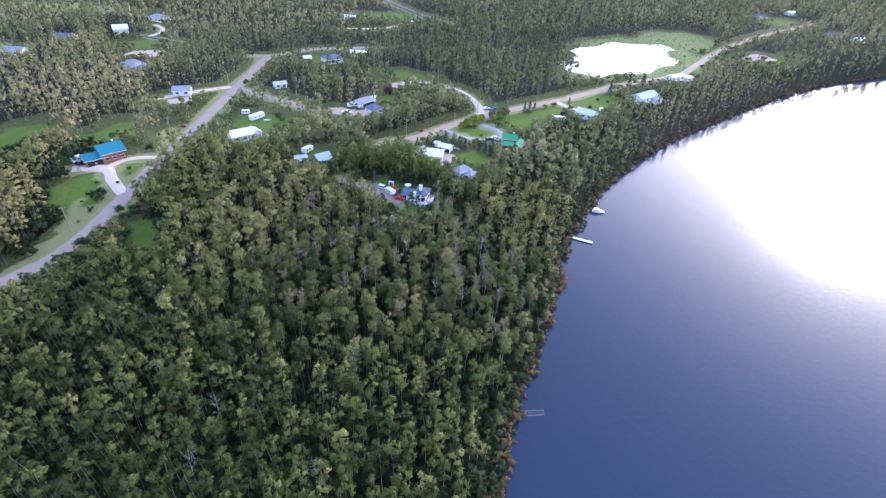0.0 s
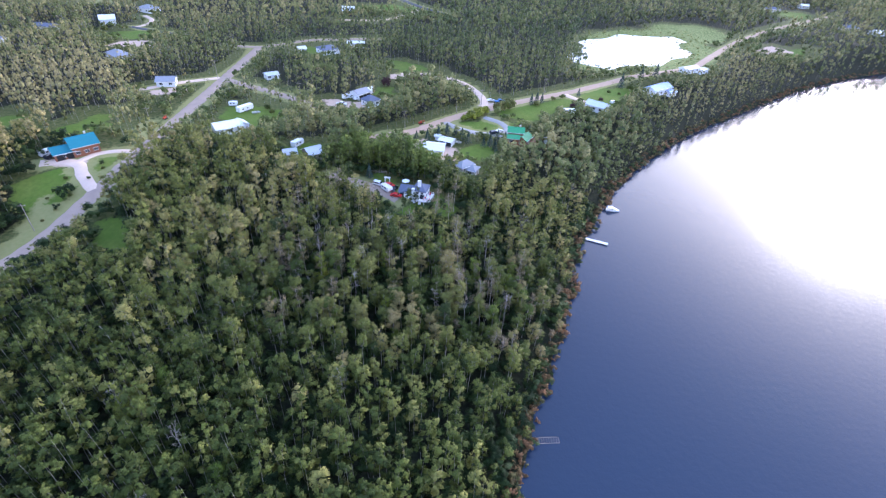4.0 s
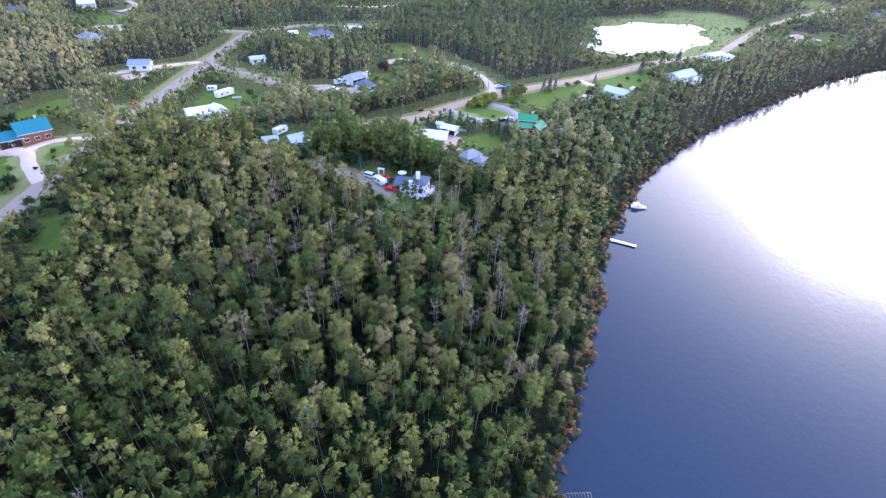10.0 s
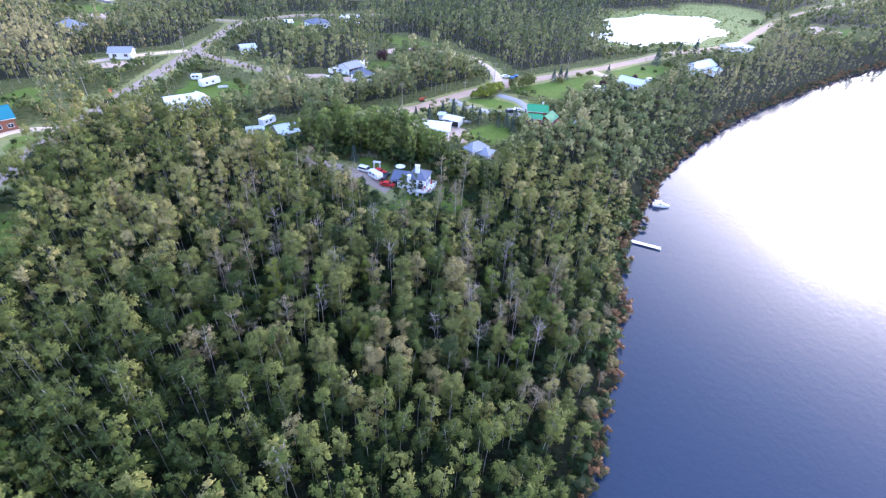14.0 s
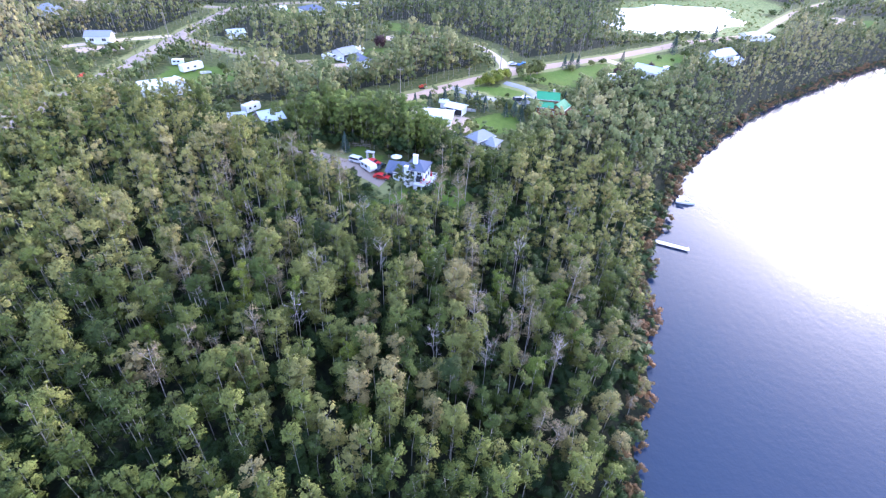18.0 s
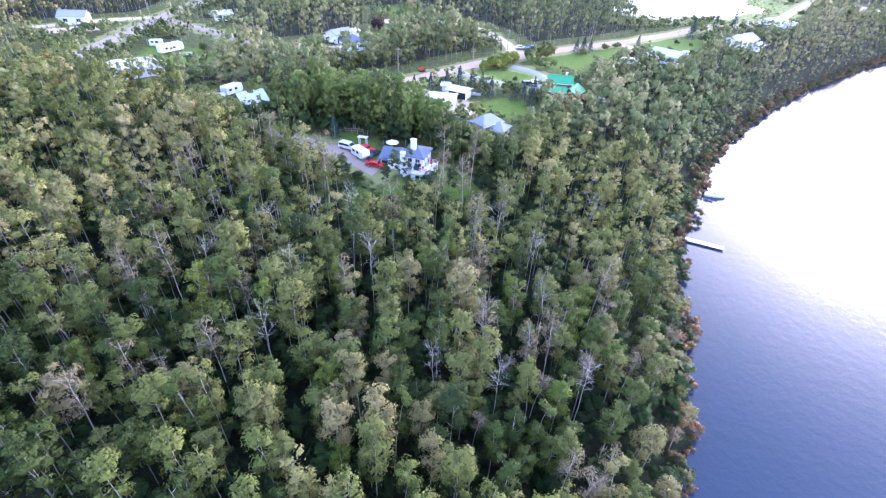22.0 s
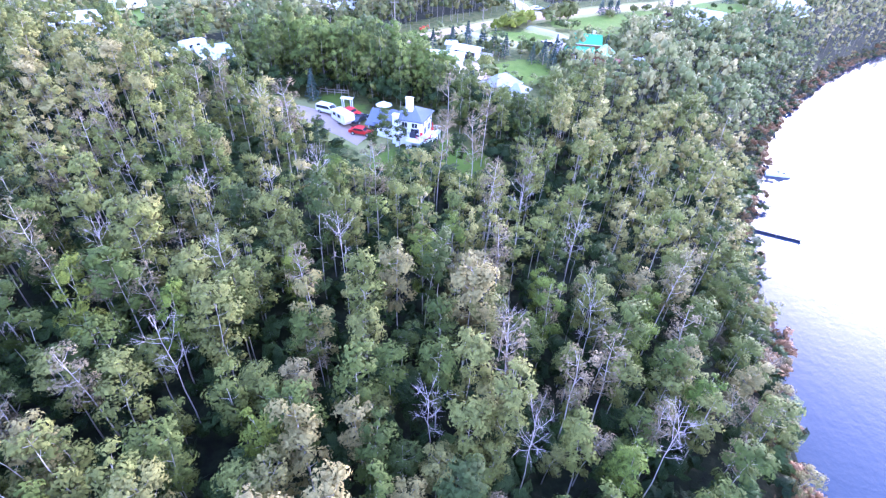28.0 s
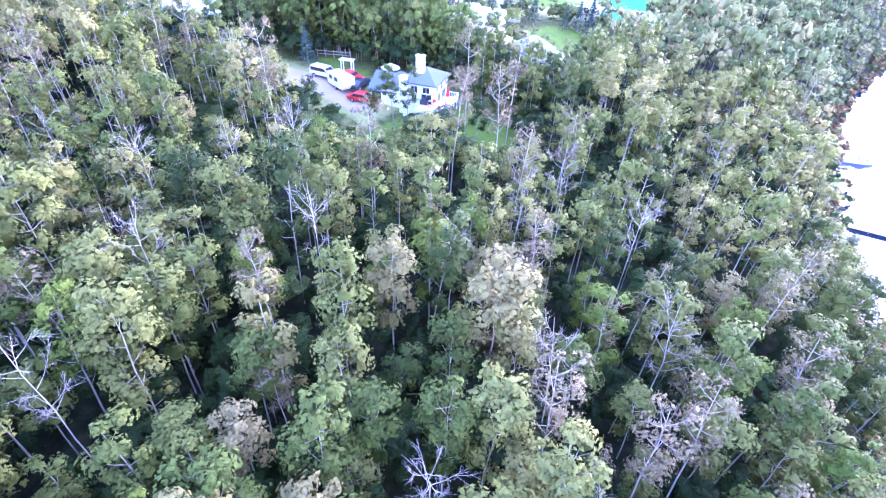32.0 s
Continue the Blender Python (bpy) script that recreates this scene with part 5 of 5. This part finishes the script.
def car(kind, x, y, rot, paint, label):
    prof, glass, w = CARS[kind]
    e = thing(kind, x, y, 0.1, rot, label, "car" if kind != "pickup" else "pickup")
    body = part("body", prism(prof, -w / 2, w / 2), paint, e)
    part("side_window", prism(glass, -w / 2 - 0.012, w / 2 + 0.012, 0.0), M_GLASS, body, "dark side windows")
    fx_ = [q for q in prof if q[1] > 1.3]
    a, b = max(fx_), min(q for q in prof if q[0] > max(fx_)[0] - 0.01 and 0.9 < q[1] < 1.2)
    bm = faces([(a[0] + 0.02, -w / 2 + 0.15, a[1] - 0.08), (b[0] - 0.05, -w / 2 + 0.1, b[1] + 0.06), (b[0] - 0.05, w / 2 - 0.1, b[1] + 0.06), (a[0] + 0.02, w / 2 - 0.15, a[1] - 0.08)], [(0, 1, 2, 3)])
    bmesh.ops.translate(bm, verts=bm.verts, vec=(0.03, 0, 0.03))
    bmesh.ops.solidify(bm, geom=bm.faces[:], thickness=0.02)
    part("windscreen", bm, M_GLASS, body, "dark windscreen")
    for s in (-1, 1):
        part("headlight", box(prof[1][0] - 0.06, prof[1][0] + 0.02, s * (w / 2 - 0.3) - 0.18, s * (w / 2 - 0.3) + 0.18, 0.68, 0.82, bev=0.02), M_PIPE, e, "clear headlight")
        part("mirror", box(0.75, 0.9, s * (w / 2 + 0.1) - 0.09, s * (w / 2 + 0.1) + 0.09, prof[3][1], prof[3][1] + 0.16, bev=0.02), paint, e)
    part("bumper", box(prof[1][0] - 0.03, prof[1][0] + 0.1, -w / 2 + 0.08, w / 2 - 0.08, 0.42, 0.6, bev=0.03), M_TYRE, e, "dark bumper")
    wheels(e, (-prof[1][0] * 0.62, prof[1][0] * 0.62), w / 2 + 0.02, 0.36)
    return e


def trailer(x, y, rot, length, label, width=2.3, height=2.6, paint=None, name="travel_trailer"):
    e = thing(name, x, y, 0.05, rot, label, "trailer")
    a = length / 2
    body = part("body", prism([(-a, 0.5), (a - 0.4, 0.5), (a, 1.2), (a - 0.25, height), (-a + 0.15, height), (-a, height - 0.2)], -width / 2, width / 2, 0.1), paint or M_CARWHITE, e)
    for s in (-1, 1):
        for u in (-0.5, 0.15):
            part("window", box(u * a - 0.45, u * a + 0.45, s * width / 2 - 0.02, s * width / 2 + 0.02, 1.4, 2.0), M_GLASS, body, "dark window")
    part("door", box(0.45 * a, 0.45 * a + 0.7, -width / 2 - 0.03, -width / 2 + 0.01, 0.6, 2.3), M_TRIM, body)
    part("roof_vent", box(-0.3, 0.3, -0.3, 0.3, height - 0.02, height + 0.15, bev=0.03), M_TRIM, body)
    part("hitch", tube((a - 0.4, 0, 0.5), (a + 1.0, 0, 0.45), 0.06, 0.05), M_TYRE, e, "steel tow bar")
    wheels(e, (-0.35, 0.35) if length > 5 else (0.0,), width / 2, 0.33)
    return e


car("suv", -13.7, 326.7, -21, M_CARWHITE, "white estate car parked on the gravel drive")
trailer(-10.2, 323.8, -44, 4.8, "white camping trailer parked beside the red car", 2.2, 2.3)
car("car", -9.5, 326.8, -24, M_RED, "red low car parked on the drive")
car("car", -6.2, 320.8, -10, M_RED, "red car under trees beside the garage")
car("car", -7.4, 324.6, 70, M_CARDARK, "dark car parked by the garage wall")
car("suv", 33.8, 385.7, 23, M_CARDARK, "dark car parked on the grey drive")
car("car", 36.4, 388.4, 40, M_CARWHITE, "white car parked beside the dark car")
car("suv", -41.7, 416.2, 61, M_CARWHITE, "white car before the garage")
car("car", -38.6, 414.4, 60, M_CARWHITE, "white car beside its twin at the garage")
trailer(-44.3, 414.5, 60, 4.4, "white box trailer in the farm yard", 2.1, 2.4, name="box_trailer")
car("pickup", -44.7, 404.7, 2, M_CARWHITE, "white pickup on the pale yard")
car("pickup", 38.2, 426.6, 14, M_BLUEPAINT, "blue pickup on a sandy lay-by")
car("car", 33.5, 427.1, 17, M_CARWHITE, "white car on the sandy lay-by")
trailer(-88.4, 388, 61, 8.5, "long white travel trailer on the lawn", 2.5, 2.9)
trailer(-96.1, 393.1, 17, 4.2, "small white camper at the lawn's edge", 2.1, 2.3)
trailer(-53, 354.1, 66, 6.0, "white travel trailer by the cabin", 2.4, 2.7)
trailer(76.1, 421.5, 2, 6.6, "white travel trailer on the grass", 2.4, 2.6)
trailer(1.9, 359.1, 19, 3.6, "white utility trailer beside the workshop", 2.0, 2.0, name="utility_trailer")
trailer(-144.8, 329.3, 64, 4.5, "white camper parked by the teal-roofed garage", 2.1, 2.5)
car("suv", -141.6, 327.5, 75, M_CARDARK, "dark car parked by the teal-roofed garage")
car("suv", 106.1, 444.4, 39, M_CARWHITE, "white car on the lawn by the tin-roofed house")


def digger(x, y, rot, label):
    e = thing("digger", x, y, 0.1, rot, label, "digger")
    e.scale = (0.62, 0.62, 0.62)
    part("cab", prism([(-0.7, 0.9), (0.9, 0.9), (0.7, 2.4), (-0.7, 2.4)], -0.7, 0.5, 0.08), M_ORANGE, e)
    part("engine", box(-1.8, -0.7, -0.8, 0.8, 0.8, 1.7, bev=0.1), M_ORANGE, e)
    for s in (-1, 1):
        part("track", prism([(-1.6, 0.0), (1.4, 0.0), (1.7, 0.4), (1.4, 0.75), (-1.6, 0.75), (-1.9, 0.4)], s * 0.95 - 0.22, s * 0.95 + 0.22, 0.08), M_TYRE, e)
    part("boom", tube((0.8, 0.65, 1.1), (2.6, 0.65, 2.6), 0.16, 0.12), M_ORANGE, e)
    part("arm", tube((2.6, 0.65, 2.6), (3.3, 0.65, 0.7), 0.12, 0.1), M_ORANGE, e)
    part("bucket", prism([(3.0, 0.15), (3.6, 0.15), (3.5, 0.75), (3.1, 0.75)], 0.3, 1.0, 0.05), M_PIPE, e)
    return e


digger(-2.3, 388.8, 28, "orange-red digger beside the gravel road")
digger(-119.1, 371.2, 76, "orange digger on the verge of the gravel road")


# ---- water's edge ----
def dock(x, y, rot, length, label, width=1.5):
    e = thing("dock", x, y, -2.0, rot, label, "dock", grounded=False)
    n_ = int(length / 0.3)
    for i in range(n_):
        u = i * length / n_
        part("plank", box(u, u + length / n_ - 0.03, -width / 2, width / 2, 0.42, 0.48), M_TRIM, e)
    for s in (-1, 1):
        part("beam", box(0, length, s * (width / 2 - 0.15) - 0.06, s * (width / 2 - 0.15) + 0.06, 0.24, 0.42), M_WOOD, e)
        for u in (0.4, length / 2, length - 0.3):
            part("post", tube((u, s * (width / 2 - 0.05), -2.0), (u, s * (width / 2 - 0.05), 0.75), 0.06, 0.06), M_PIPE, e)
    return e


dock(68.8, 320.3, -21, 8.6, "narrow pale plank dock on thin posts")
dock(187, 478.6, 2, 6.0, "short plank dock at the wooded shore", 1.2)
dock(396.8, 631.9, 27, 9, "pale dock at the far shore")


def boat(x, y, rot, length, label, hull):
    e = thing("motor_boat", x, y, -2.1, rot, label, "boat", grounded=False)
    v, q = [], []
    st = [(-0.5, 0.95), (-0.2, 1.0), (0.15, 0.95), (0.35, 0.65), (0.5, 0.05)]
    for u, k in st:
        bw = k * length * 0.2
        for a, b in ((0, -0.25), (-bw * 0.75, 0.05), (-bw, 0.75 + 0.2 * max(u, 0)), (bw, 0.75 + 0.2 * max(u, 0)), (bw * 0.75, 0.05)):
            v.append((u * length, a, b))
    for i in range(len(st) - 1):
        q += [(5 * i + j, 5 * i + (j + 1) % 5, 5 * i + 5 + (j + 1) % 5, 5 * i + 5 + j) for j in range(5)]
    q += [(4, 3, 2, 1, 0), (20, 21, 22, 23, 24)]
    bm = faces(v, q)
    bmesh.ops.recalc_face_normals(bm, faces=bm.faces)
    part("hull", bm, hull, e)
    part("cockpit", box(-0.42 * length, 0.05 * length, -0.14 * length, 0.14 * length, 0.76, 0.79), M_CREAM, e, "pale cockpit floor")
    part("cabin", prism([(-0.05 * length, 0.76), (0.3 * length, 0.8), (0.12 * length, 1.35), (-0.02 * length, 1.4)], -0.13 * length, 0.13 * length, 0.06), M_CARWHITE, e)
    part("windscreen", prism([(0.06 * length, 1.0), (0.24 * length, 0.95), (0.13 * length, 1.28)], -0.135 * length, 0.135 * length, 0.0), M_GLASS, e, "dark windscreen")
    part("canopy", prism([(-0.4 * length, 1.75), (0.0, 1.8), (0.0, 1.86), (-0.4 * length, 1.81)], -0.16 * length, 0.16 * length, 0.0), M_CARWHITE, e, "white canopy")
    for a in (-0.38, -0.02):
        for s in (-1, 1):
            part("canopy_pole", tube((a * length, s * 0.15 * length, 0.75), (a * length, s * 0.15 * length, 1.78), 0.02, 0.02, 6), M_PIPE, e)
    m_ = part("outboard_motor", box(-0.58 * length, -0.5 * length, -0.2, 0.2, 0.35, 1.15, bev=0.06), M_TYRE, e)
    part("leg", box(-0.56 * length, -0.52 * length, -0.08, 0.08, -0.5, 0.35), M_TYRE, m_)
    return e


boat(85.2, 344.4, -8, 5.8, "white motor boat moored at the reedy shore", M_CARWHITE)
boat(372.4, 619.4, 23, 7.5, "blue boat moored by the far shore", M_BLUEPAINT)

e = thing("metal_raft", 39.8, 229.1, -2.0, 6, "sunken pale metal dock frame just under the surface", "raft", grounded=False)
for yy in (0.0, 1.6):
    part("rail", tube((0, yy, 0.02), (4.9, yy, 0.02), 0.05, 0.05, 6), M_WOOD, e)
for i in range(9):
    part("crossbar", tube((i * 0.61, 0, 0.02), (i * 0.61, 1.6, 0.02), 0.035, 0.035, 6), M_WOOD, e)
for px, py in ((0, 0), (4.9, 0), (0, 1.6), (4.9, 1.6)):
    part("leg", tube((px, py, -3.0), (px, py, 0.05), 0.04, 0.04, 6), M_WOOD, e)


# ---- poles, fences and garden things ----
def pole(x, y, h, label, lamp=False):
    e = thing("utility_pole", x, y, -0.2, 20, label, "pole")
    part("shaft", tube((0, 0, 0), (0, 0, h), 0.16, 0.10, 8), M_WOOD, e)
    part("crossarm", box(-1.1, 1.1, -0.06, 0.06, h - 0.7, h - 0.55), M_WOOD, e)
    for u in (-1.0, 0.0, 1.0):
        part("insulator", tube((u, 0, h - 0.55), (u, 0, h - 0.3), 0.05, 0.04, 6), M_PIPE, e)
    return e


for x, y, h in ((-123.6, 289.3, 10.5), (-119.2, 359.7, 10), (-9.4, 381.3, 9.5), (-120.1, 431.5, 10), (27.9, 420.3, 9), (65.5, 447.7, 9), (116.7, 489.1, 9.5), (-67, 408.7, 9), (14.9, 406.9, 4)):
    pole(x, y, h, "weathered wooden utility pole by the road")

e = thing("garden_arbour", -10.7, 329.4, 0, -10, "white wooden garden arbour on the lawn", "arbour")
for px in (-0.9, 0.9):
    for py in (-0.4, 0.4):
        part("post", box(px - 0.07, px + 0.07, py - 0.07, py + 0.07, -0.1, 2.3), M_TRIM, e)
for i in range(7):
    part("slat", box(-1.2, 1.2, -0.6 + i * 0.19, -0.54 + i * 0.19, 2.3, 2.42), M_TRIM, e)

e = thing("patio_umbrella", -3.4, 328.6, 0, 0, "white patio umbrella open behind the house", "umbrella")
part("pole", tube((0, 0, 0), (0, 0, 2.6), 0.03, 0.03), M_PIPE, e)
bm = bmesh.new()
bmesh.ops.create_cone(bm, cap_ends=False, segments=8, radius1=1.6, radius2=0.05, depth=0.7, matrix=Matrix.Translation((0, 0, 2.5)))
bmesh.ops.solidify(bm, geom=bm.faces[:], thickness=0.03)
part("canopy", bm, M_TRIM, e)
part("base", tube((0, 0, 0), (0, 0, 0.12), 0.3, 0.25, 12), M_PIPE, e)

hm = pose(3.2, 321.8, float(ground_z(3.2, 321.8)), 0, 0, -13) @ Matrix.Scale(HOUSE_SCALE, 4)
pos = hm @ Vector((5.0, -1.0, 1.95))
e = thing("patio_umbrella", pos.x, pos.y, pos.z, 0, "folded red patio umbrella on the deck", "umbrella", grounded=False)
part("pole", tube((0, 0, 0), (0, 0, 2.4), 0.03, 0.03), M_PIPE, e)
part("canopy", tube((0, 0, 0.9), (0, 0, 2.3), 0.32, 0.06, 10), M_RED, e, "folded red canopy")
part("base", tube((0, 0, 0), (0, 0, 0.1), 0.28, 0.25, 12), M_PIPE, e)
pos = hm @ Vector((1.6, -4.6, 1.95))
e = thing("barbecue_grill", pos.x, pos.y, pos.z, -13, "dark barbecue grill on the deck", "grill", grounded=False)
part("cabinet", box(-0.6, 0.6, -0.3, 0.3, 0.1, 0.85, bev=0.03), M_CARDARK, e)
part("lid", prism([(-0.3, 0.86), (0.3, 0.86), (0.25, 1.15), (-0.2, 1.2)], -0.45, 0.45, 0.05), M_CARDARK, e)
for s in (-1, 1):
    part("side_shelf", box(s * 0.85 - 0.22, s * 0.85 + 0.22, -0.28, 0.28, 0.8, 0.85), M_PIPE, e)
pos = hm @ Vector((4.3, -5.2, 1.95))
e = thing("patio_table", pos.x, pos.y, pos.z, 0, "round patio table on the white deck", "table", grounded=False)
part("tabletop", tube((0, 0, 0.7), (0, 0, 0.74), 0.6, 0.6, 20), M_PIPE, e)
for i in range(4):
    a = i * math.pi / 2
    part("leg", tube((0.4 * math.cos(a), 0.4 * math.sin(a), 0), (0.3 * math.cos(a), 0.3 * math.sin(a), 0.7), 0.03, 0.03, 6), M_PIPE, e)
first = None
for i in range(4):
    a = i * math.pi / 2 + 0.4
    m_ = Matrix.Translation((pos.x + 1.05 * math.cos(a), pos.y + 1.05 * math.sin(a), pos.z)) @ Matrix.Rotation(a + math.pi / 2, 4, "Z")
    if first is None:
        first = thing("patio_chair", 0, 0, 0, 0, "red-cushioned patio chair round the deck table", "chair", "chairs round the deck table", grounded=False)
        part("seat", box(-0.25, 0.25, -0.25, 0.25, 0.40, 0.47, bev=0.02), M_RED, first)
        part("backrest", box(-0.25, 0.25, -0.27, -0.2, 0.47, 0.95, bev=0.02), M_RED, first)
        for px in (-0.22, 0.22):
            for py in (-0.22, 0.22):
                part("leg", tube((px, py, 0), (px, py, 0.4), 0.02, 0.02, 6), M_PIPE, first)
        first.matrix_basis = m_
    else:
        copy_thing(first, m_)
e = thing("satellite_dish", 6.5, 318.3, 0, 20, "pale satellite dish on a short post in the lawn", "satellite dish")
part("post", tube((0, 0, -0.1), (0, 0, 0.9), 0.05, 0.05), M_PIPE, e)
bm = bmesh.new()
bmesh.ops.create_cone(bm, cap_ends=True, segments=20, radius1=0.2, radius2=0.62, depth=0.18, matrix=Matrix.Translation((0, 0, 1.05)) @ Matrix.Rotation(radians(50), 4, "X"))
part("dish", bm, M_PIPE, e)

e = thing("rail_fence", -17.9, 336, 0, -2, "weathered wooden rail fence behind the lawn", "fence")
for i in range(5):
    part("post", tube((i * 1.5, 0, -0.2), (i * 1.5, 0, 1.3), 0.07, 0.06, 7), M_WOOD, e)
for z in (0.5, 1.0):
    for i in range(4):
        part("rail", box(i * 1.5, i * 1.5 + 1.5, -0.04, 0.04, z, z + 0.1), M_WOOD, e)
e = thing("deck", 53.6, 388, 0, 52, "red-brown timber deck beside the log house", "deck")
for i in range(22):
    part("plank", box(-3, 3, -2 + i * 0.19, -2 + i * 0.19 + 0.17, 0.5, 0.56), M_REDDECK, e)
for px in (-2.9, 2.9):
    for py in (-1.9, 2.0):
        part("post", box(px - 0.06, px + 0.06, py - 0.06, py + 0.06, -0.1, 1.5), M_REDDECK, e)
for x, y, r, lab in ((7.6, 357.5, 25, "white open boat on a trailer in the yard"), (16, 371.7, -10, "small white boat lying on the grass"), (-82.6, 386.5, 30, "white open boat on the lawn")):
    e = thing("rowing_boat", x, y, 0.25, r, lab, "boat")
    v, q = [], []
    for u, k in ((-1.9, 0.7), (0, 0.85), (1.2, 0.6), (2.0, 0.05)):
        v += [(u, -k * 0.45, -0.2), (u, -k, 0.5), (u, k, 0.5), (u, k * 0.45, -0.2)]
    for i in range(3):
        q += [(4 * i + j, 4 * i + (j + 1) % 4, 4 * i + 4 + (j + 1) % 4, 4 * i + 4 + j) for j in (0, 2, 3)]
    bm = faces(v, q + [(3, 2, 1, 0), (12, 13, 14, 15)])
    bmesh.ops.solidify(bm, geom=bm.faces[:], thickness=0.06)
    part("hull", bm, M_CARWHITE, e)
    for u in (-0.9, 0.5):
        part("thwart", box(u - 0.15, u + 0.15, -0.72, 0.72, 0.3, 0.35), M_WOOD, e)
